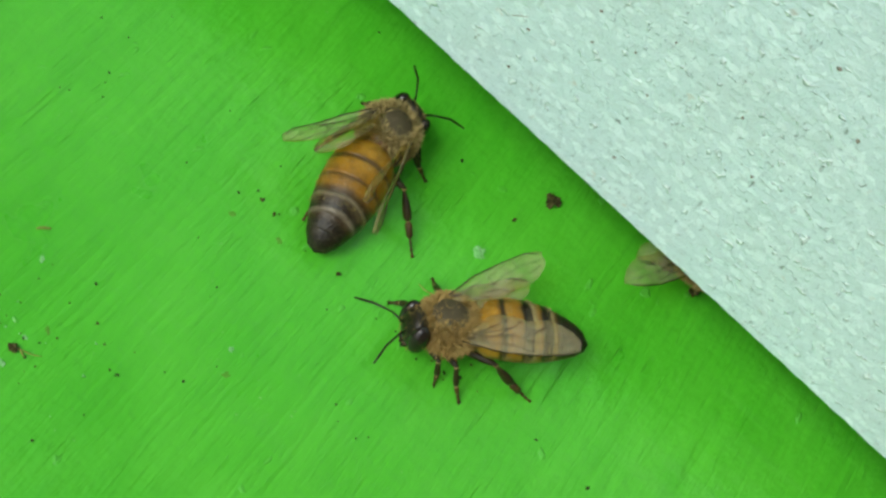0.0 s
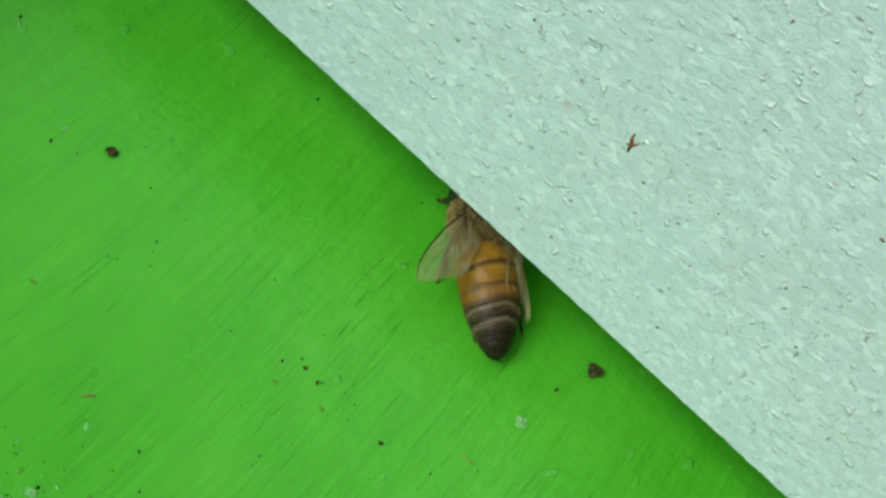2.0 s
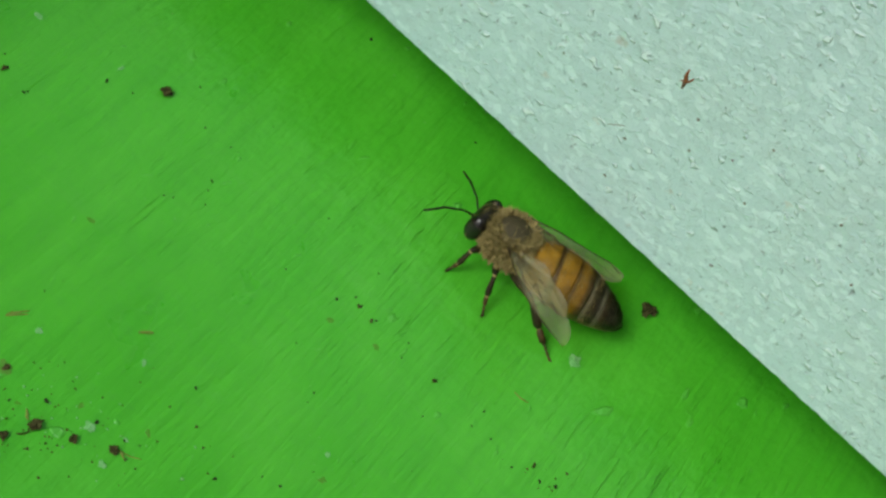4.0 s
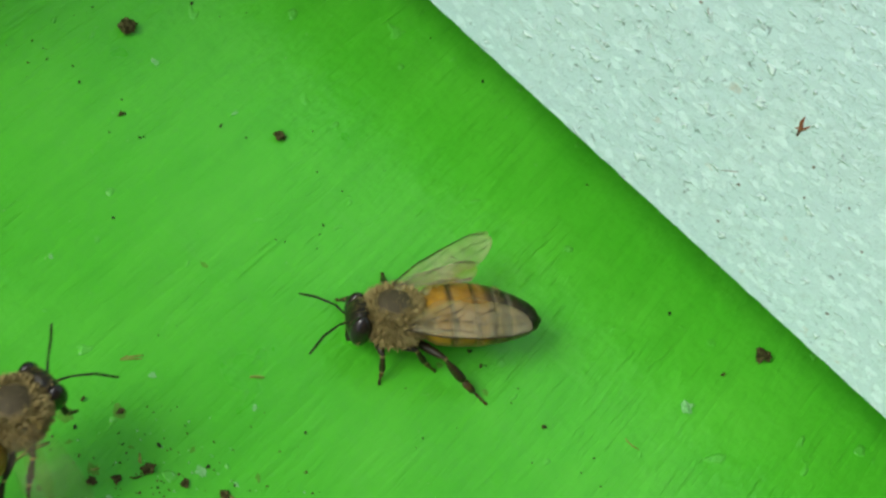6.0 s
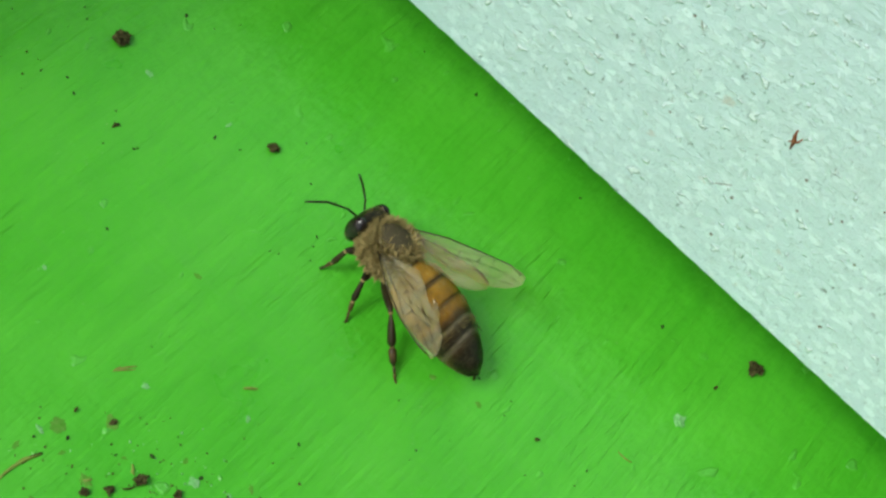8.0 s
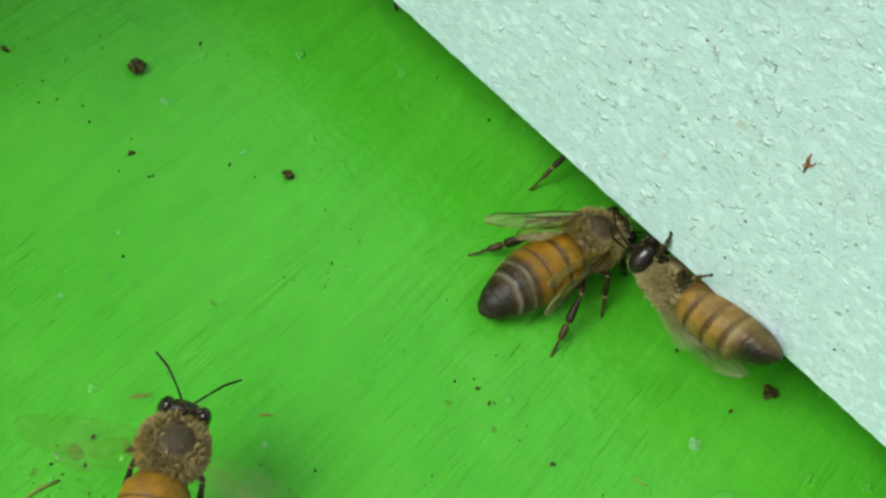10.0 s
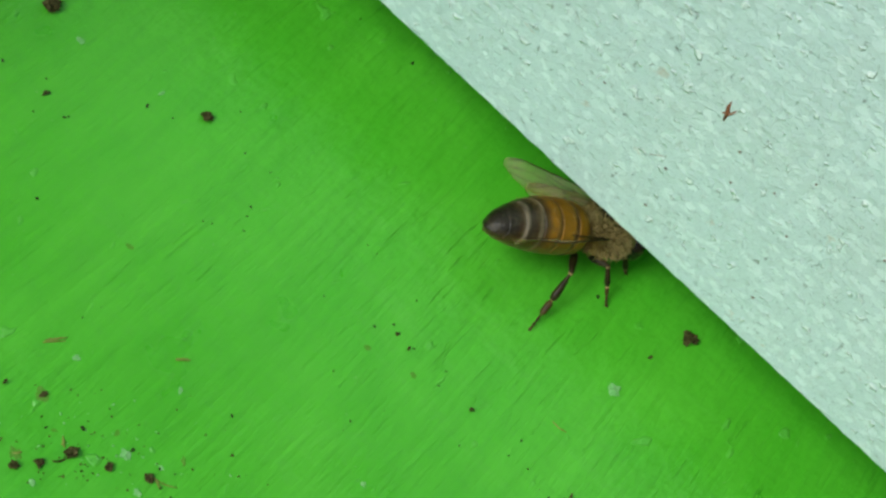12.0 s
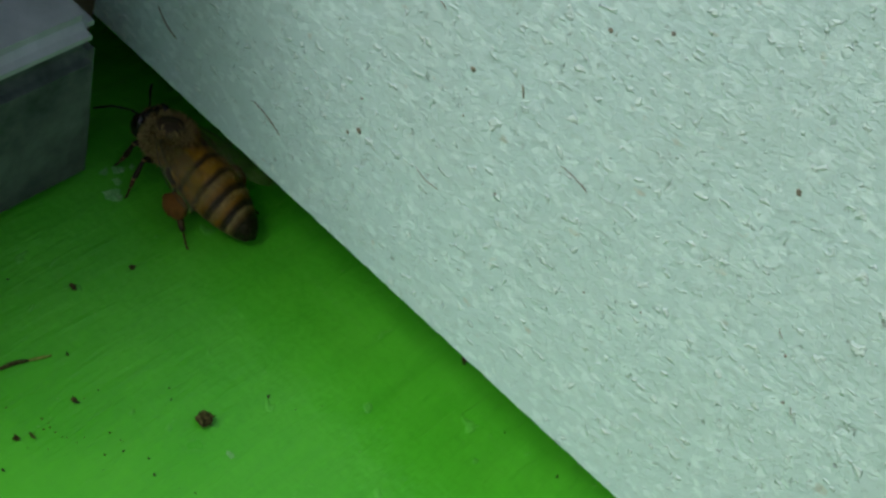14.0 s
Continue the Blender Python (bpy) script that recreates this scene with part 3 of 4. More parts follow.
def front_wall(lower, thick, top, half):
    """A board set above the entrance, its lower arris a little chipped and uneven."""
    n = 900
    verts, faces = [], []
    for i in range(n + 1):
        x = -half + 2 * half * i / n
        a = 0.10 * noise.noise(Vector((x * 0.9, 0, 0))) + 0.05 * noise.noise(Vector((x * 3.1, 5, 0)))
        b = 0.06 * noise.noise(Vector((x * 1.3, 9, 0)))
        low = lower - 0.15 + 0.06 * max(-1.5, min(4.0, x / 10))  # the board is not quite level
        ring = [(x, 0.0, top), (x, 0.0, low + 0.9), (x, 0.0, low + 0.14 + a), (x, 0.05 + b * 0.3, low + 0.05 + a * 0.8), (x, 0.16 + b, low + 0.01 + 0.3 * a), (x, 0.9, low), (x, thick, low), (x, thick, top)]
        verts += ring
    r = 8
    for i in range(n):
        for k in range(r):
            faces.append((i * r + k, i * r + (k + 1) % r, (i + 1) * r + (k + 1) % r, (i + 1) * r + k))
    faces += [tuple(range(r - 1, -1, -1)), tuple(n * r + k for k in range(r))]
    faces = [face[::-1] for face in faces]
    return tagged(mesh_object("wall_front", verts, faces, WHITE, None, False), "rough white painted hive front above the entrance gap", "hive wall", kind="structure")


wall = front_wall(7.52, 20.0, 56.0, 150.0)
wall.data.materials.append(plain("blue_grey_edge", (0.08, 0.15, 0.175), (0.20, 0.31, 0.335), 700, 0.7, 0.0001, 0.2))
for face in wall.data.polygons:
    if face.index % 8 == 3:  # lower arris, darker blue-grey than the face
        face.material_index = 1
tagged(box("wall_side", (-150, 20, 0.0), (-130, 300, 56), DARK_WOOD), "plain wooden hive side", "hive wall", kind="structure")
tagged(box("wall_side", (130, 20, 0.0), (150, 300, 56), DARK_WOOD), "plain wooden hive side", "hive wall", kind="structure")
tagged(box("wall_back", (-130, 280, 0.0), (130, 300, 56), DARK_WOOD), "plain wooden hive back", "hive wall", kind="structure")
tagged(box("roof", (-160, -6, 56), (160, 310, 66), DARK_WOOD), "plain flat hive roof", "hive roof", kind="structure")
ground = tagged(mesh_object("ground", [(-60000, -60000, -400), (60000, -60000, -400), (60000, 60000, -400), (-60000, 60000, -400)], [(0, 1, 2, 3)], EARTH, None, False), "dull green-brown ground far below the hive", "ground", kind="structure")
stand = tagged(box("stand", (-120, -30, -400), (120, 290, -22), DARK_WOOD), "plain wooden stand under the hive", "hive stand", kind="structure")

# unseen panels left and right, added to keep side light off the board
for x0, x1, y0, high in ((-88, -54.5, -45, 44), (47, 88, -130, 95)):
    tagged(box("wall_porch", (x0, y0, 0.0), (x1, -0.2, high), DARK_WOOD), "unseen plain wooden panel added to block side light", "hive wall", kind="structure")
rail = new("side_rail")
tagged(rail, "grey side rail, its body coloured dark as shaded, its top lighter as lit", "rail")


def sloped_bar(name, x0, x1, y0, low, high, z0, z1, material):
    """A bar along y whose near end leans: it ends at low at its foot and at high at its top."""
    corners = [(x0, y0, z0), (x1, y0, z0), (x1, low, z0), (x0, low, z0), (x0, y0, z1), (x1, y0, z1), (x1, high, z1), (x0, high, z1)]
    ob = mesh_object(name, corners, [(3, 2, 1, 0), (4, 5, 6, 7), (0, 1, 5, 4), (1, 2, 6, 5), (2, 3, 7, 6), (3, 0, 4, 7)], material, rail, False)
    bm = bmesh.new()
    bm.from_mesh(ob.data)
    bmesh.ops.bevel(bm, geom=bm.edges[:], offset=1.0 * MM, segments=3, affect="EDGES")
    bm.to_mesh(ob.data)
    bm.free()
    return ob


# dark body stands in for shade, lighter top for light falling on it
sloped_bar("rail_body", -54.3, -47.6, -129, -4.4, -5.9, 0.0, 13.0, RAIL_SHADED)
cap = sloped_bar("rail_top", -54.3, -47.8, -129, -5.9, -6.2, 13.0, 15.4, RAIL_LIT)
cap["label"] = "grey top face, coloured lighter as lit"

# ---- the bees ----
guard = bee("amber honey bee with a dark tail, standing at the entrance", AMBER_HALF, FUZZ_TAN, STAND, (132, 132), seed=3)
resting = bee("striped amber honey bee with clear wings on the green board", STRIPED, FUZZ_RUST, STAND, (160, 160), seed=4)
entering = bee("honey bee half inside the entrance gap, one wing out", STRIPED, FUZZ_TAN, TUCK, (165, 105), seed=5)
climber = bee("pale furry honey bee clinging to the white wall edge", SOFT_STRIPED, FUZZ_PALE, STAND, (150, 150), seed=6, skin=CLEAR)
carrier = bee("striped honey bee carrying orange pollen on its hind legs", PALE_STRIPED, FUZZ_TAN, STAND, (140, 140), True, seed=7, skin=CLEAR)
flyer = bee("orange honey bee flying low over the board", ORANGE_FRONT, FUZZ_TAN, HANG, (105, 105), seed=8, size=0.92, beating=True)
second_flyer = copy_thing(flyer, pose(-0.4, -0.4, 0.2))
third_flyer = copy_thing(flyer, pose(-0.4, -0.5, 0.3))
fourth_flyer = copy_thing(flyer, pose(-0.3, -0.5, 0.3))
pollen_flyer = bee("orange honey bee flying with pollen on its hind legs", STRIPED, FUZZ_RUST, HANG, (105, 105), True, seed=9, size=0.92, beating=True)
insider = bee("honey bee inside the hive with one leg reaching out", AMBER_HALF, FUZZ_TAN, REACH, (165, 165), seed=10)

# ---- litter on the board ----
DARK_SPECKS = (
    (-21.6, -17.3, 0.28), (-19, -12.8, 0.32), (-18.7, -22.4, 0.24), (-10.8, -15.6, 0.17), (-8.3, -31.9, 0.23), (-6.9, -30.5, 0.36),
    (-4.1, -29.4, 0.29), (-10.8, -33.1, 0.32), (-6.9, -38.2, 0.22), (-11.6, -38.6, 0.19), (-9.1, -37.7, 0.22), (-12.1, -34.4, 0.26),
    (9.7, 0.3, 0.34), (12, -11.7, 0.21), (8.5, -12.5, 0.35), (-0.1, 3.5, 0.23), (6, -12.9, 0.17), (-23.4, -16.8, 0.28),
    (2.8, -27.1, 0.26), (5.8, -24.7, 0.2), (-15, -8.4, 0.18), (15.5, -13.3, 0.21), (17.4, -12.7, 0.28), (18.4, -12.2, 0.32),
    (12, -13.1, 0.17), (3.3, -12.2, 0.18), (-2.3, -29.1, 0.19), (-1.5, -28.7, 0.19), (-1.5, -29.8, 0.16), (-33.6, -17.8, 0.44),
)
MORE_SPECKS = (
    (-26.6, -7.6, 0.34), (-27.8, -16.9, 0.22), (-26.7, -17.4, 0.29), (-20.3, 5.6, 0.4), (0.6, -13, 0.24), (2, -12.2, 0.25),
    (-1.6, -23.8, 0.27), (-11.6, -25.8, 0.17), (-23.9, -5.2, 0.15), (-30.2, -12.9, 0.19), (-33.5, -16.1, 0.18), (-36.7, -15.9, 0.33),
    (-25, -12.7, 0.25), (-29.1, -17.8, 0.21), (-10.1, 3.9, 0.31), (-14.7, 3.6, 0.23), (-32.4, -24.3, 0.28), (-43.5, -15.2, 0.23),
    (24.6, -11.8, 0.25), (29.1, -11.9, 0.36), (15.6, -20.1, 0.17), (-10, -12.9, 0.25), (3, -30.1, 0.16), (1.9, -33.1, 0.22),
    (-2.9, -13.9, 0.17), (5.7, -11.8, 0.14), (-6.7, -28.6, 0.16), (-10, -6.8, 0.12),
)
CRUMBS = (
    (-16.1, -10.4, 0.87), (16.1, 2.9, 1.2), (-7.9, -34.6, 0.7), (-7.1, -33.6, 0.64), (-6.3, -32, 0.84), (-4.4, -31, 0.71),
    (-2.3, -29.9, 0.78), (14.9, -0.4, 0.41), (16.5, -12.2, 0.42), (-11.7, -31.7, 0.42), (-9.8, -30.7, 0.55), (-27.7, -12.4, 1.31),
    (-40.6, -12.2, 0.76), (-39.7, -7.9, 0.62), (-33.7, -22.4, 0.64), (-33.3, -21.5, 0.5), (-33.8, -17.8, 0.47), (-20.4, 5.8, 0.59),
    (-23.5, -17, 0.53), (3.1, -12.5, 0.35), (8.4, -12.6, 0.35), (1.9, -12.3, 0.28),
)
PALE_FLAKES = (
    (14.4, -4.3, 0.88), (-10.1, -27.8, 0.4), (-4.7, -24.9, 0.43), (6.6, -21.2, 0.33), (-45.2, -4.9, 1.21), (-46.1, -3.7, 0.65),
    (-19.1, -11.4, 0.47), (-24.9, -12.7, 0.51), (-19.2, -26.9, 0.34), (-14.5, -36.6, 0.7), (-6.6, -34.6, 0.35), (-4.2, -29.9, 0.6),
    (-2.3, -29.0, 0.4), (-2.2, -31.0, 0.45), (-12.2, -33.9, 0.5), (-45.4, -4.7, 1.0), (-46.9, -3.0, 0.8), (-47.3, -3.9, 0.7), (-46.6, -1.9, 0.6),
)
FAINT_SMUDGES = (
    (-9.8, -30.7, 0.8), (-11.7, -33.0, 0.9), (-8.4, -34.1, 0.6), (-9.6, -36.9, 0.4), (-10.4, -33.9, 0.4), (-7.9, -31.7, 0.35), (-1.7, -27.8, 0.5),
    (-5.4, -29.3, 0.4), (-12.4, -35.4, 0.45), (1.2, -14.4, 0.5), (4.4, -13.6, 0.45), (-13.0, -20.5, 0.5), (7.4, -22.6, 0.5),
)
WALL_DOTS = (
    (-20, 34.8, 0.38), (-17, 37.1, 0.34), (-26.2, 26.6, 0.48), (-32.3, 15.8, 0.32), (-31.6, 16.6, 0.52), (-7.4, 34.4, 0.48),
    (-21.7, 20.3, 0.23), (-32.2, 18.9, 0.21), (-25.6, 23.4, 0.16), (-14.1, 19.1, 0.16), (-10.7, 20.9, 0.16), (-3, 25.6, 0.24),
    (-1.6, 22.9, 0.25), (0.9, 34.6, 0.37), (8.3, 34.5, 0.28), (0.6, 36.2, 0.17), (0.8, 16, 0.2), (13.1, 21.6, 0.19),
    (14.3, 17, 0.2), (19.7, 28.2, 0.39), (23.5, 25.5, 0.31), (18.7, 20.9, 0.26), (9.9, 17.1, 0.2), (12, 18.9, 0.19),
    (21.8, 18, 0.26), (7.5, 10.6, 0.24), (9, 19.4, 0.26), (6.8, 14.2, 0.27), (15.9, 11.1, 0.28),
)
STRAWS = (
    (-11.6, -37.4, -11.1, -34.8, 0.2),
    (-6.2, -23.7, -5.6, -23.1, 0.2),
    (-12.0, -28.3, -11.4, -27.4, 0.11),
    (-12.0, -28.4, -11.9, -28.0, 0.14),
    (-7.0, -32.0, -7.1, -31.7, 0.14),
    (12.7, -9.1, 13.8, -9.0, 0.11),
    (-38.2, -20.0, -37.7, -18.2, 0.34),
    (-37.8, -18.4, -37.2, -16.8, 0.25),
    (-12.0, -28.5, -11.2, -27.5, 0.11),
    (-11.6, -36.1, -11.4, -35.3, 0.14),
    (-11.9, -28.4, -11.3, -27.3, 0.11),
    (-8.5, -34.2, -8.2, -33.8, 0.14),
    (-6.7, -33.0, -6.3, -32.4, 0.13),
    (-6.5, -31.8, -6.2, -31.4, 0.16),
    (-7.3, -31.6, -6.8, -32.0, 0.15),
    (-2.2, -29.7, -0.9, -29.2, 0.09),
    (-2.2, -29.7, -1.6, -29.9, 0.16),
    (-11.4, -35.9, -11.1, -34.7, 0.16),
)
WALL_SCRATCHES = (
    (-49.1, 12.6, -47.0, 11.4, 0.14),
    (-39.6, 12.0, -36.9, 11.2, 0.11),
    (-18.9, 25.4, -16.8, 25.1, 0.08),
    (-27.1, 17.6, -25.1, 17.4, 0.08),
    (-29.7, 28.9, -29.2, 28.7, 0.11),
    (-17.7, 25.3, -16.9, 25.2, 0.08),
    (-23.1, 28.1, -22.7, 27.4, 0.14),
    (-4.1, 26.8, -3.7, 26.4, 0.08),
    (-1.1, 23.0, -0.8, 22.6, 0.08),
    (5.5, 14.1, 6.3, 15.0, 0.06),
)


def crumb(x, y, size, material, label, category, seed, flat=0.65):
    """A rough, uneven lump; a larger one is several broken bits stuck together."""
    rng = random.Random(seed)
    pieces = []
    bits = 1 if size < 0.45 or flat < 0.3 else 3 if size < 0.7 else 5
    for k in range(bits):
        off = Vector((rng.uniform(0, 50), rng.uniform(0, 50), rng.uniform(0, 50)))
        r = size * 0.5 * (1.0 if bits == 1 else rng.uniform(0.5, 0.85))
        a, d = rng.uniform(0, 6.3), (0.0 if k == 0 else size * rng.uniform(0.10, 0.24))
        fine = (12, 14) if size > 0.5 else (7, 9)
        wide = rng.uniform(0.45, 0.95)
        verts, faces = blob((0, 0, 0), (r, r * wide, r * flat), *fine, lambda w: 0.9 + 0.8 * noise.noise(w * 1.3 + off) + 0.6 * noise.noise(w * 3.2 + off) + 0.3 * noise.noise(w * 8 + off))
        low = min(v[2] for v in verts)
        c, s = math.cos(a * 2.3), math.sin(a * 2.3)
        pieces.append(([(v[0] * c - v[1] * s + d * math.cos(a), v[0] * s + v[1] * c + d * math.sin(a), v[2] - low - 0.02 * size) for v in verts], faces))
    ob = mesh_object(category.replace(" ", "_"), *merged(*pieces), material, None, False)
    ob.matrix_basis = pose(x * MM, y * MM, 0, 0, 0, rng.uniform(0, 360))
    return tagged(ob, label, category, "litter on the landing board")


def dust(name, centre, along, across, turn, count, material, label, seed):
    """A scatter of grains too small to pick apart."""
    rng = random.Random(seed)
    verts, faces = [], []
    c, s = math.cos(radians(turn)), math.sin(radians(turn))
    for _ in range(count):
        u, v = rng.gauss(0, along), rng.gauss(0, across)
        x, y, r = centre[0] + c * u - s * v, centre[1] + s * u + c * v, rng.uniform(0.05, 0.15)
        n, a = len(verts), rng.uniform(0, 3)
        verts += [(x + r * math.cos(a + k * 2.1) * rng.uniform(.6, 1.3), y + r * math.sin(a + k * 2.1) * rng.uniform(.6, 1.3), -0.02) for k in range(3)] + [(x, y, r * rng.uniform(0.5, 1.1))]
        faces += [(n, n + 1, n + 3), (n + 1, n + 2, n + 3), (n + 2, n, n + 3)]
    return tagged(mesh_object(name, verts, faces, material, None, False), label, "dust", "litter on the landing board", "stuff")


dust("dirt_scatter", (-6.0, -31.5), 4.5, 1.8, 32, 90, CRUMB, "scatter of fine brown hive dirt on the board", 41)
dust("wax_scatter", (-6.5, -31.0), 4.5, 2.4, 32, 45, FLAKE, "scatter of fine pale wax scales on the board", 42)
dust("dirt_scatter", (17.0, -12.3), 1.6, 0.7, 20, 14, CRUMB, "scatter of fine brown hive dirt on the board", 43)
dust("dirt_scatter", (-33.0, -20.5), 2.6, 1.6, 40, 26, CRUMB, "scatter of fine brown hive dirt on the board", 44)
dust("dirt_scatter", (-20.0, -16.0), 9.0, 5.0, 10, 20, SPECK, "scatter of fine dark dirt on the board", 45)
dust("dirt_scatter", (5.0, -17.0), 11.0, 7.0, 10, 18, SPECK, "scatter of fine dark dirt on the board", 46)

for i, (x, y, size) in enumerate(DARK_SPECKS + MORE_SPECKS):
    crumb(x, y, size * 0.85, SPECK, "tiny dark speck of dirt on the green board", "speck", 100 + i, 0.5)
for i, (x, y, size) in enumerate(CRUMBS):
    crumb(x, y, size * 0.86, CRUMB, "brown crumb of wax and debris on the board" if size > 0.6 else "small brown crumb on the board", "crumb", 300 + i, 0.7)
for i, (x, y, size) in enumerate(PALE_FLAKES):
    crumb(x, y, size, FLAKE, "pale flake of old paint on the board", "paint flake", 400 + i, 0.22)
for i, (x, y, size) in enumerate(FAINT_SMUDGES):
    crumb(x, y, size, FAINT, "faint olive-brown smear of wax on the board", "smear", 460 + i, 0.08)


def strip(name, a, b, width, material, label, category, group, on_wall, seed):
    """A stalk, hair or scratch lying on the board or stuck to the wall, slightly bent."""
    rng = random.Random(seed)
    a, b = Vector((*a, 0)), Vector((*b, 0))
    side = Vector((-(b - a).y, (b - a).x, 0)) * rng.uniform(-0.12, 0.12)
    pts = [a.lerp(b, k / 6) + side * math.sin(math.pi * k / 6) for k in range(7)]
    radii = [width * 0.5 * (0.35 + 0.65 * math.sin(math.pi * (0.12 + 0.76 * k / 6))) for k in range(7)]
    if on_wall:
        pts = [Vector((p.x, -0.25 * width, p.y)) for p in pts]
    else:
        pts = [Vector((p.x, p.y, 0.3 * width)) for p in pts]
    ob = mesh_object(name, *tube(pts, radii, 6), material, None)
    return tagged(ob, label, category, group)


for i, (x0, y0, x1, y1, w) in enumerate(STRAWS):
    strip("straw", (x0, y0), (x1, y1), w, CRUMB if i in (6, 12, 13, 17) else STRAW, "dry straw-coloured plant fibre on the board", "straw", "litter on the landing board", False, 500 + i)

# ---- marks on the white wall ----
for i, (x, z, size) in enumerate(WALL_DOTS):
    rng = random.Random(600 + i)
    verts, faces = blob((0, 0, 0), (size * 0.40, 0.05, size * 0.34), 8, 10, lambda d: 1.0 + 0.7 * noise.noise(d * 1.7 + Vector((i * 3.1, 0, 0))))
    ob = mesh_object("speck", verts, faces, STAIN, None)
    ob.matrix_basis = pose(x * MM, -0.01 * MM, z * MM, 0, rng.uniform(0, 360), 0)
    tagged(ob, "small dark speck stuck to the white wall", "speck", "marks on the white wall")
for i, (x0, z0, x1, z1, w) in enumerate(WALL_SCRATCHES):
    strip("scratch", (x0, z0), (x1, z1), w * 0.75, STAIN, "thin brown hair or scratch on the white wall", "scratch", "marks on the white wall", True, 700 + i)
hair = mesh_object("hair", *tube([(5.03, -0.05, 41.07), (5.5, -0.07, 40.35), (6.12, -0.08, 39.69), (6.98, -0.07, 39.01), (7.83, -0.05, 38.57)], [0.03, 0.045, 0.05, 0.045, 0.02], 6), STAIN, None)
tagged(hair, "curved grey-brown hair stuck to the white wall", "hair", "marks on the white wall")
mark = mesh_object("rust_mark", *merged(tube([(-0.30, 0, 0.70), (-0.22, 0, 0.25), (-0.02, 0, -0.10), (0.12, 0, -0.75)], [0.04, 0.11, 0.15, 0.05], 7, 0.5),
                                        tube([(0.24, 0, 0.40), (0.16, 0, 0.05), (0.02, 0, -0.30)], [0.04, 0.08, 0.06], 7, 0.5), tube([(-0.25, 0, -0.40), (-0.1, 0, -0.2), (0.05, 0, -0.15)], [0.03, 0.06, 0.04], 6)), RUST, None)
mark.matrix_basis = pose(7.0 * MM, -0.03 * MM, 21.1 * MM)
tagged(mark, "small rust-brown splinter mark on the white wall", "mark", "marks on the white wall")


# ---- what moves ----
def fly(thing, rows):
    walk(thing, [(t, pose(x * MM, y * MM, z * MM, rx, ry, rz)) for t, x, y, z, rx, ry, rz in rows])


def flap(thing, rows, bends=()):
    """Key a bee's wings and the lean of its body on its legs: rows of seconds, folds of the left and the right pair, lean.
    bends: seconds, the abdomen's sideways turn and its droop at the waist, and the head's turn."""
    def leaning(lean):
        return pose(0, 0, 2.7 * MM) @ pose(0, 0, 0, lean, 0, 0) @ pose(0, 0, -2.7 * MM)

    def lean_at(t):
        for a, b in zip(rows, rows[1:]):
            if t <= b[0]:
                return a[3] + (b[3] - a[3]) * (t - a[0]) / (b[0] - a[0])
        return rows[-1][3]

    for part in thing.children:
        kind = part.name.split(".")[0]
        if kind == "abdomen" and bends:
            walk(part, [(row[0], leaning(lean_at(row[0])) @ pose(0.6 * MM, 0, 2.7 * MM, 0, row[2], row[1]) @ pose(-0.6 * MM, 0, -2.7 * MM)) for row in bends])
        elif kind == "head" and bends:
            walk(part, [(row[0], leaning(lean_at(row[0])) @ pose(3.0 * MM, 0, 2.8 * MM, 0, 0, row[3]) @ pose(-3.0 * MM, 0, -2.8 * MM)) for row in bends])
        elif kind in ("thorax", "head", "abdomen"):
            walk(part, [(row[0], leaning(row[3])) for row in rows])
        elif kind in ("forewing", "hind_wing"):
            left = sum(v.co.y for v in part.data.vertices) > 0
            walk(part, [(row[0], leaning(row[3] * 0.35) @ wing_poses(row[1 if left else 2], 1 if left else -1)[0 if kind == "forewing" else 1]) for row in rows])


def stride(thing, spans, stance=((0.0, 0, 0, 0, 0, 0, 0), (14.0, 0, 0, 0, 0, 0, 0))):
    """Set the legs and swing them three and three while a bee walks. spans: first and last second of each walk.
    stance: seconds and the turns at the hip of the fore, middle and hind legs, left then right."""
    names = ("foreleg", "middle_leg", "hind_leg")
    for part in thing.children:
        if part.name.split(".")[0] not in names:
            continue
        kind = names.index(part.name.split(".")[0])
        left = sum(v.co.y for v in part.data.vertices) > 0
        hip = Vector((STAND[kind][0][0] * MM, STAND[kind][0][1] * MM * (1 if left else -1), STAND[kind][0][2] * MM))
        way = (1 if left else -1) * (1 if kind == 1 else -1)
        column = 1 + 2 * kind + (0 if left else 1)

        def set_at(t):
            for a, b in zip(stance, stance[1:]):
                if t <= b[0]:
                    return a[column] + (b[column] - a[column]) * (t - a[0]) / (b[0] - a[0])
            return stance[-1][column]

        times = {row[0]: 0.0 for row in stance}
        for first, last in spans:
            steps = int((last - first) / 0.2)
            for k in range(steps + 1):
                times[round(first + 0.2 * k, 2)] = 9.0 * way * (-1) ** k if 0 < k < steps else 0.0
        rows = []
        for t in sorted(times):
            if not rows or t > rows[-1][0] + 0.05:
                rows.append((t, set_at(t) + times[t]))
        if rows[-1][0] < 14.0:
            rows.append((14.0, set_at(14.0)))
        walk(part, [(t, Matrix.Translation(hip) @ pose(0, 0, 0, 0, 0, turn) @ Matrix.Translation(-hip)) for t, turn in rows])


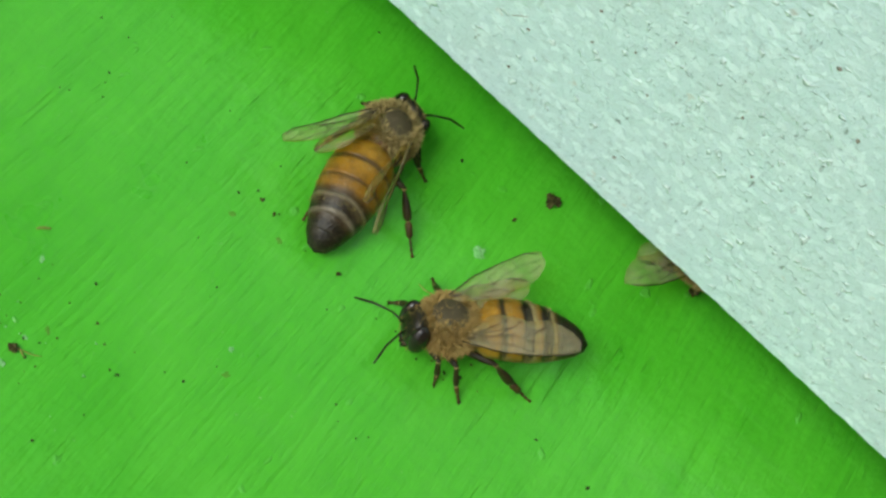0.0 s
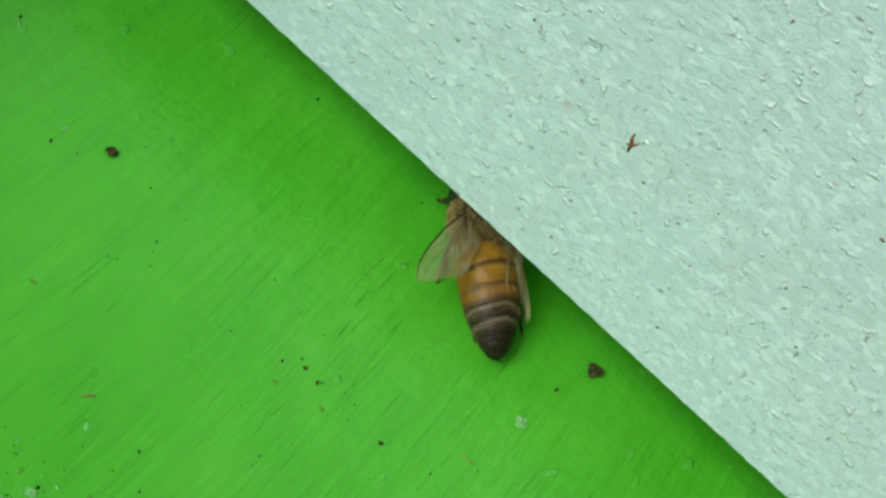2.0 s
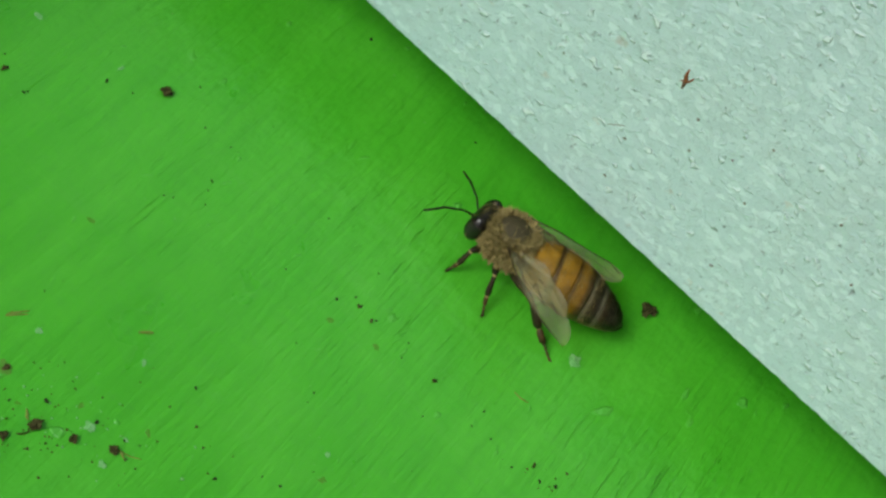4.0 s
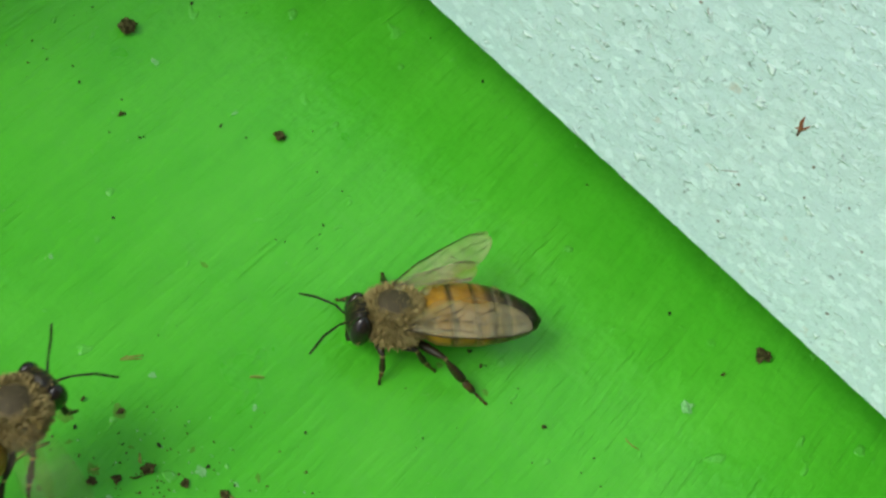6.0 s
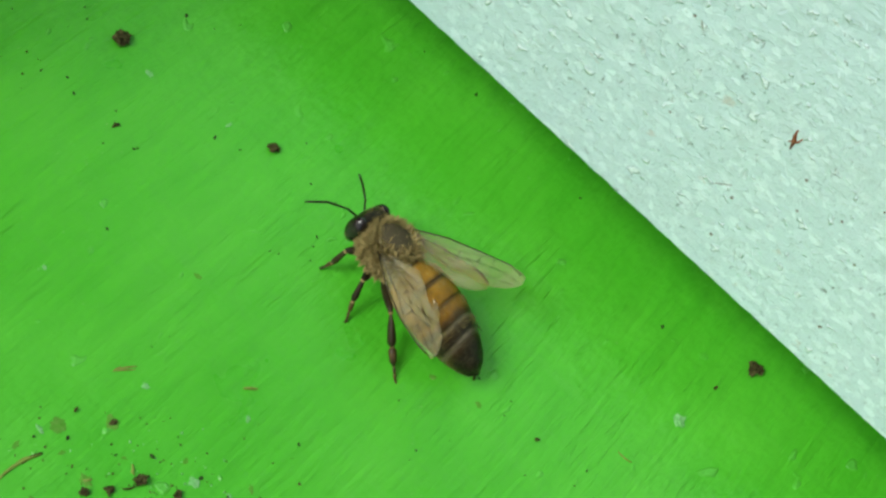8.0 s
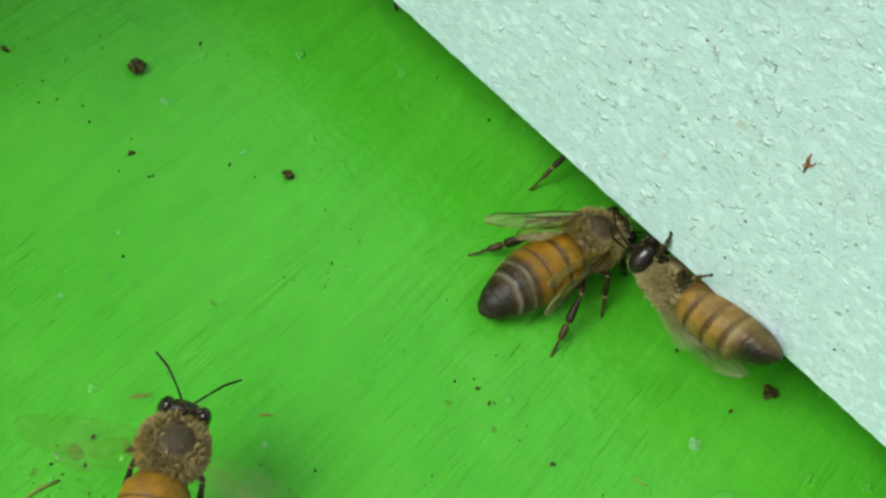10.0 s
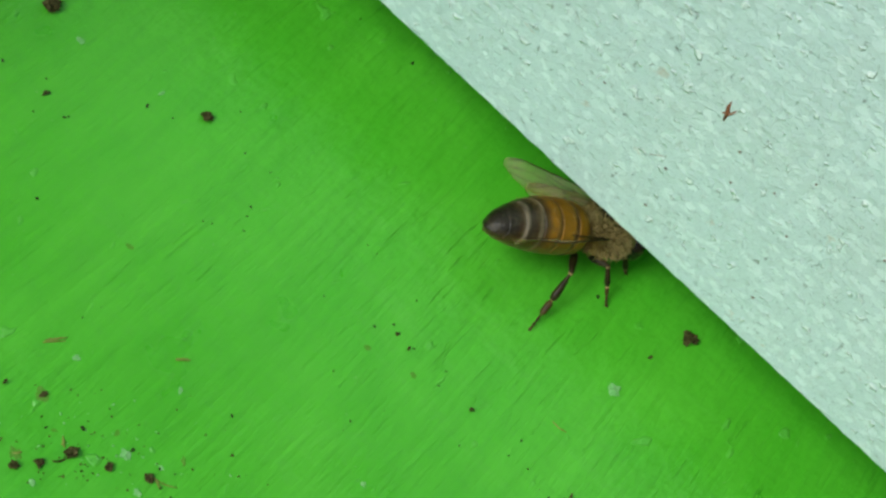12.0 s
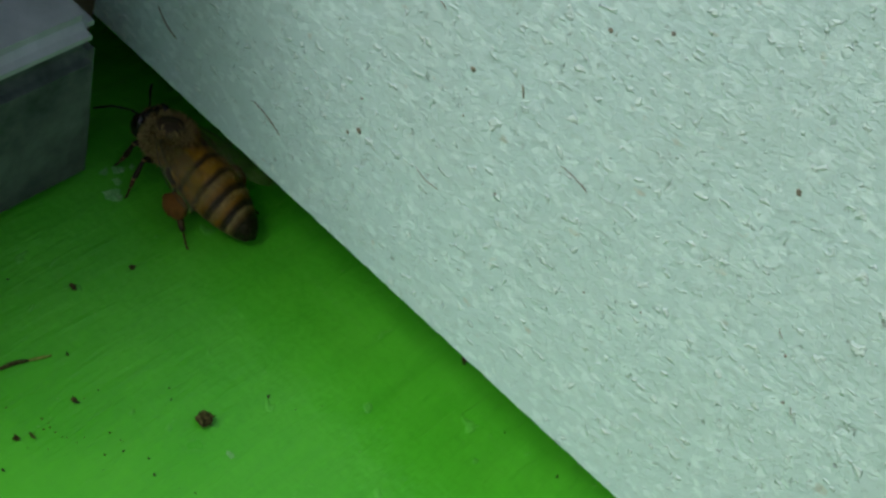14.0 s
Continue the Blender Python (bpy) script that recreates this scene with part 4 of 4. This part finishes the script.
def motions():
    GUARD = [
        (0, 4.8, -6.1, -0.1, 0, -1, 88), (0.5, 6.0, -1.8, -0.1, 0, -1, 86), (1, 5.3, -0.8, -0.1, 0, -1, 107),
        (1.5, 4.8, 1.4, -0.1, 0, -1, 125), (2, 5.1, 1.9, -0.1, 0, -1, 138), (2.5, 6.0, 0.8, -0.1, 0, -1, 140),
        (3, 3.9, 0.8, -0.1, 0, -1, 155), (3.5, 6.0, -1.7, -0.1, 0, -1, 135), (3.7, 8.6, -1.8, -0.1, 0, -1, 160),
        (5.8, -1.7, -14.0, -0.1, 0, -1, -124), (6, -1.4, -14.2, -0.1, 0, -1, -126), (6.5, -0.8, -14.1, -0.1, 0, -1, -134),
        (7, -1.1, -14.4, -0.1, 0, -1, -135), (7.2, -2.3, -14.0, -0.1, 0, -1, -145), (8.25, -4.1, -11.6, -0.1, 0, -2, 159),
        (9.3, -2.8, -9.9, -0.1, 0, -1, 97), (9.5, -1.9, -8.7, -0.1, 0, -1, 83), (10, 0.3, -1.7, -0.1, 0, -1, 75),
        (10.5, 0.2, -3.4, -0.1, 0, -1, 74), (11, 4.7, -0.2, -0.1, 0, -1, 38), (11.5, 5.8, 0.5, -0.1, 0, -1, 25),
        (12, 5.4, 1.0, -0.1, 0, -1, 34), (12.5, 5.9, 1.0, -0.1, 0, -1, 31), (13, 6.0, 1.0, -0.1, 0, -1, 31),
        (13.5, 6.2, 1.2, -0.1, 0, -1, 30), (14, 6.2, 1.2, -0.1, 0, -1, 30),
    ]
    GUARD_BENDS = [
        (0, 14, -5, -9), (0.5, 12, -6, -4), (1, 7, 8, 0), (1.5, 0, 6, 0), (2, 2, -3, 0), (2.5, -4, 7, 0), (3, 11, 2, -5), (3.5, 17, 7, -11), (3.7, 12, 5, -8),
        (5.8, -11, 9, -10), (6, -11, 9, -10), (6.5, -10, 7, -6), (7, -3, 8, -13), (7.2, -2, 6, -8), (8.25, 3, 2, 0), (9.3, 7, 1, -7), (9.5, 7, 1, -7), (10, 1, -5, -8),
        (10.5, 4, 6, 0), (11, 8, 2, 0), (11.5, 11, 0, -6), (12, 23, 8, 30), (12.5, 23, 4, 38), (13.5, 27, 7, 38), (14, 27, 7, 38),
    ]
    RESTING = [
        (0, 16.8, -10.3, -0.1, 0, -1, -133), (0.5, 15.3, -10.0, -0.1, 0, -1, -133), (0.7, 12.4, -11.0, -0.1, 0, -1, -155),
        (1, 13.1, -11.9, -0.1, 0, -1, -157), (1.1, 12.6, -12.0, -0.1, 0, -1, -160), (1.2, 12.6, -15.9, 3.6, 0, -5, -154),
        (1.3, -0.3, -24.8, 4.6, 0, -6, -176), (1.4, -14.3, -34.9, 4.6, 0, -6, 179), (1.7, -150.0, -220.0, 150.0, 0, 0, 150),
        (14, -420.0, -700.0, 420.0, 0, 0, 170),
    ]
    RESTING_BENDS = [(0, -16, 11, -5), (0.5, -15, 9, -2), (0.7, -8, 9, -3), (1, -4, 9, -4), (1.2, -2, 4, 0), (2, 0, 0, 0), (14, 0, 0, 0)]
    CARRIER_BENDS = [(0, 0, 0, 0), (12.6, 0, 0, 0), (13, 5, 5, 0), (13.2, 0, 2, 0), (13.6, 0, 0, 0), (13.8, 6, -4, 0), (14, 7, -6, 0)]
    ENTERING = [
        (0, 24.3, 6.4, 0.0, 0, 0, -14), (0.1, 24.7, 7.3, 0.0, 0, 0, -14), (0.4, 27.2, 12.6, 0.0, 0, 0, 0),
        (2, 45.0, 60.0, 0.0, 0, 0, 60), (14, 60.0, 150.0, 0.0, 0, 0, 80),
    ]
    FLYF = [
        (0, -300.0, -500.0, 260.0, 0, 0, 40), (5.6, -160.0, -220.0, 120.0, 0, 0, 40), (5.85, -13.5, -52.3, 4.6, -0, -9, 91),
        (6, -11.4, -38.8, 4.6, -14, -7, 92), (6.1, -8.3, -21.8, 4.6, -18, -5, 95), (6.2, -7.1, -13.4, 4.6, 0, -5, 108),
        (6.3, -14.6, -12.2, 4.6, 0, -4, 103), (6.4, -17.0, -12.2, 4.6, 0, -4, 102), (6.5, -22.2, -12.3, 4.6, 0, -5, 102),
        (6.7, -35.9, -3.0, 4.6, 0, -4, 106), (7.4, -170.0, -120.0, 160.0, 0, 0, 110), (14, -500.0, -400.0, 400.0, 0, 0, 120),
    ]
    FLYG = [
        (0, -420.0, -420.0, 220.0, 0, 0, 10), (6.2, -180.0, -100.0, 80.0, 0, 0, 0), (6.4, -32.3, -44.4, 4.6, -0, -7, 54),
        (6.5, -19.8, -33.0, 4.6, 0, -6, 46), (6.6, -5.5, -30.7, 4.6, 0, -6, 77), (6.7, 5.0, -18.1, 4.6, 0, -5, 77),
        (6.8, 24.6, 1.5, 4.6, 0, -4, 73), (6.95, 47.2, 32.2, 4.5, 0, -3, 74), (7.6, 180.0, -120.0, 120.0, 0, 0, -10),
        (14, 500.0, -500.0, 380.0, 0, 0, -20),
    ]
    FLYM = [
        (0, -350.0, -600.0, 250.0, 0, 0, 20), (6.3, -150.0, -240.0, 100.0, 0, 0, 20), (6.6, -15.4, -55.3, 4.6, 0, -8, 73),
        (6.7, -8.0, -40.4, 4.6, 0, -7, 74), (6.8, 0.8, -30.0, 4.6, 0, -6, 100), (6.9, 13.2, -7.6, 4.6, 0, -5, 83),
        (7.05, 32.8, 25.2, 4.5, -0, -3, 79), (7.7, 150.0, -160.0, 110.0, 0, 0, 10), (14, 450.0, -420.0, 380.0, 0, 0, 10),
    ]
    FLYI = [
        (0, -300.0, -650.0, 200.0, 0, 0, 60), (9.4, -140.0, -240.0, 90.0, 0, 0, 50), (9.6, -14.2, -48.1, 4.6, -0, -8, 73),
        (9.7, -9.2, -32.0, 4.6, 0, -6, 77), (9.85, -1.4, -38.9, 4.6, 0, -7, 111), (10, -6.4, -33.2, 4.6, 0, -7, 118),
        (10.15, 1.3, -37.6, 4.6, 0, -7, 130), (10.8, -60.0, -200.0, 140.0, 0, 0, 70), (14, -200.0, -700.0, 420.0, 0, 0, 80),
    ]
    CLIMBER = [
        (0, 90.0, 40.0, 7.0, 180, 0, 170), (8.5, 60.0, 18.0, 7.0, 180, 0, 175), (9.3, 18.0, 7.2, 7.6, -174, -0, -172),
        (9.5, 13.9, 5.5, 7.5, -174, -0, -171), (9.7, 11.4, 1.3, 7.4, -162, -0, -174), (10, 8.0, 2.4, 7.0, -140, -5, -174),
        (10.3, 5.9, -1.3, 4.3, -105, -39, 171), (10.5, 3.5, -2.2, 6.9, -71, -39, 170), (10.8, 1.3, -2.8, 10.4, -73, -17, 177),
        (11, 1.5, -3.2, 7.9, -58, -22, -178), (11.1, 1.3, -4.9, 7.7, -57, -21, 180), (11.2, -8.4, -25.3, 4.6, 0, -7, -173),
        (11.35, -25.1, -36.4, 4.6, 0, -6, 179), (12, -160.0, -220.0, 160.0, 0, 0, 160), (14, -350.0, -500.0, 400.0, 0, 0, 160),
    ]
    POLLENK = [
        (0, -500.0, -500.0, 300.0, 0, 0, 30), (12.3, -170.0, -180.0, 90.0, 0, 0, 20), (12.6, -22.4, -38.6, 4.6, 0, -7, 84),
        (12.7, -16.4, -24.0, 4.6, -18, -6, 86), (12.8, -5.6, -10.0, 4.6, -22, -5, 91), (12.9, 2.6, -2.7, 1.6, -12, -5, 91),
        (13, 1.1, -0.2, 0.9, 0, -5, 108), (13.1, -10.6, 2.1, 0.2, 0, -3, 156), (13.2, -20.8, -1.3, -0.1, -0, -1, 135),
        (13.5, -33.3, 2.7, -0.1, 0, -1, 141), (13.7, -38.5, 1.6, -0.1, 0, -1, 175), (13.8, -40.3, 1.4, -0.1, 0, -1, 178),
        (14, -43.5, -0.1, -0.1, 0, -1, 176),
    ]
    FLYL = [
        (0, -400.0, -600.0, 300.0, 0, 0, 20), (13.2, -160.0, -260.0, 120.0, 0, 0, 20), (13.6, -17.6, -48.0, 4.6, 0, -8, 60),
        (13.8, -16.5, -23.0, 4.6, 0, -6, 62), (13.9, -0.6, -14.7, 4.6, 0, -5, 71), (14, 60.0, -70.0, 30.0, 0, 0, -20),
    ]
    INSIDER = [
        (0, 35.4, 60.0, 0.0, 0, 0, 150), (9.2, 10.4, 25.0, 0.0, 0, 0, 170), (9.85, -0.5, 8.4, 0.0, 0, 0, 167),
        (10, -2.0, 8.1, 0.0, 0, 0, 167), (10.3, -2.8, 9.6, 0.0, 0, 0, 167), (10.7, -15.3, 19.2, 0.0, 0, 0, 150),
        (14, -30.0, 80.0, 0.0, 0, 0, 120),
    ]
    GUARD_STANCE = [
        (0.0, 0, 0, 45, 45, 32, 45), (0.5, 0, 0, 40, 40, 25, 40), (1.0, 0, 0, 10, 20, 5, 20), (1.6, -50, 0, 50, 0, 28, 0), (2.6, -50, 0, 50, 0, 28, 0), (3.1, 0, 0, 0, 0, 0, 0), (3.7, 0, 0, 0, 0, 0, 0),
        (5.6, 40, 0, 45, 0, -20, 0), (7.2, 40, 0, 45, 0, -20, 0), (8.3, 0, 0, 0, 0, 0, 0), (9.3, 0, 0, 15, -15, 15, 28), (9.6, 0, 0, 15, -15, 15, 28),
        (10.0, 0, 0, 0, 11, 6, 8), (11.5, 0, 16, 0, 36, 10, 12), (12.0, 0, 58, 0, 56, 34, 46), (12.4, 0, 90, 0, 78, 34, 46), (12.8, 0, 100, 0, 78, 34, 50), (13.0, 0, 100, 0, 90, 34, 70), (13.4, 0, 100, 0, 78, 34, 40), (14.0, 0, 100, 0, 78, 34, 40),
    ]
    RESTING_STANCE = [(0.0, 55, 0, 4, 0, -10, 0), (0.5, 55, 0, 4, 0, -10, 0), (1.0, 16, 0, -31, 0, 9, 0), (1.2, 0, 0, 0, 0, 0, 0), (14.0, 0, 0, 0, 0, 0, 0)]
    AIRBORNE = [(0.0, -50, 40, 60, -35, 28, -12), (14.0, -50, 40, 60, -35, 28, -12)]
    CARRIER_STANCE = [(0.0, 0, 20, 60, 10, 35, 40), (13.0, 0, 20, 60, 10, 35, 40), (13.3, 0, 0, 0, 0, 0, 0), (13.7, 0, 0, 0, 0, 0, 0), (14.0, 15, 0, 0, 0, 1, 0)]
    fly(guard, GUARD)
    fly(resting, RESTING)
    fly(entering, ENTERING)
    fly(climber, CLIMBER)
    fly(carrier, POLLENK)
    fly(flyer, FLYF)
    fly(second_flyer, FLYG)
    fly(third_flyer, FLYI)
    fly(fourth_flyer, FLYL)
    fly(pollen_flyer, FLYM)
    fly(insider, INSIDER)
    stride(guard, ((0.1, 1.5), (1.7, 2.9), (3.1, 5.7), (7.3, 9.3), (9.6, 11.3)), GUARD_STANCE)
    stride(resting, ((0.5, 1.1),), RESTING_STANCE)
    for thing in (flyer, second_flyer, third_flyer, fourth_flyer, pollen_flyer):
        stride(thing, (), AIRBORNE)
    stride(climber, ((9.1, 11.1),))
    stride(carrier, ((13.3, 13.7),), CARRIER_STANCE)
    flap(guard, ((0, (158, 42), (162, 65), 0), (1, (152, 30), (170, 65), 0), (2, (136, 10), (177, 60), 0), (2.6, 142, (177, 40), 0), (3, 140, 176, 6), (3.7, 140, 174, 8), (5.6, (167, 18, 10), (158, 4), 24), (7.2, (167, 18, 10), (158, 4), 24), (8.3, 160, 150, 8),
                 (9.3, (168, 20), (166, 60), -8), (9.6, (168, 20), (166, 50), -8), (10, (160, 30), (166, 72), -8), (10.6, (158, 30), (166, 72), -10), (11, 154, (160, -30), -14), (11.4, (162, -10), (158, -46), -32), (12.5, (168, -20), (158, -46), -34), (14, (168, -20), (158, -46), -34)), GUARD_BENDS)
    flap(entering, ((0, 165, 105, 0), (14, 165, 105, 0)), ((0, 0, 0, 45), (14, 0, 0, 45)))
    flap(climber, ((0, 168, 168, 0), (9.5, (168, 40), (166, 40), 0), (10.3, (170, 70), (178, 74), 0), (10.6, (170, 70), (178, 74), 0), (11.0, (142, 10), (168, 20), 0), (11.1, 130, 150, 0), (11.2, 105, 105, 0), (14, 100, 100, 0)),
         ((0, 0, 0, 0), (9.7, 0, 0, 0), (10.1, 45, -8, 0), (10.5, 53, -32, 0), (10.8, 38, -25, 0), (11.0, 5, 0, 0), (11.2, 0, 0, 0), (14, 0, 0, 0)))
    flap(carrier, ((0, 100, 100, 0), (12.8, (118, 32), (112, 20), 0), (13.0, (122, 50), (158, 40), 0), (13.2, 140, 150, 0), (13.5, 152, 158, 0), (14, 158, 168, 0)), CARRIER_BENDS)
    flap(resting, ((0, (167, 18, 10), (160, 4), 22), (0.6, (167, 18, 10), (160, 4), 22), (0.8, 140, 132, 10), (1.1, 138, 130, 8), (1.2, 105, 105, 0), (2, 100, 100, 0), (14, 100, 100, 0)), RESTING_BENDS)


motions()
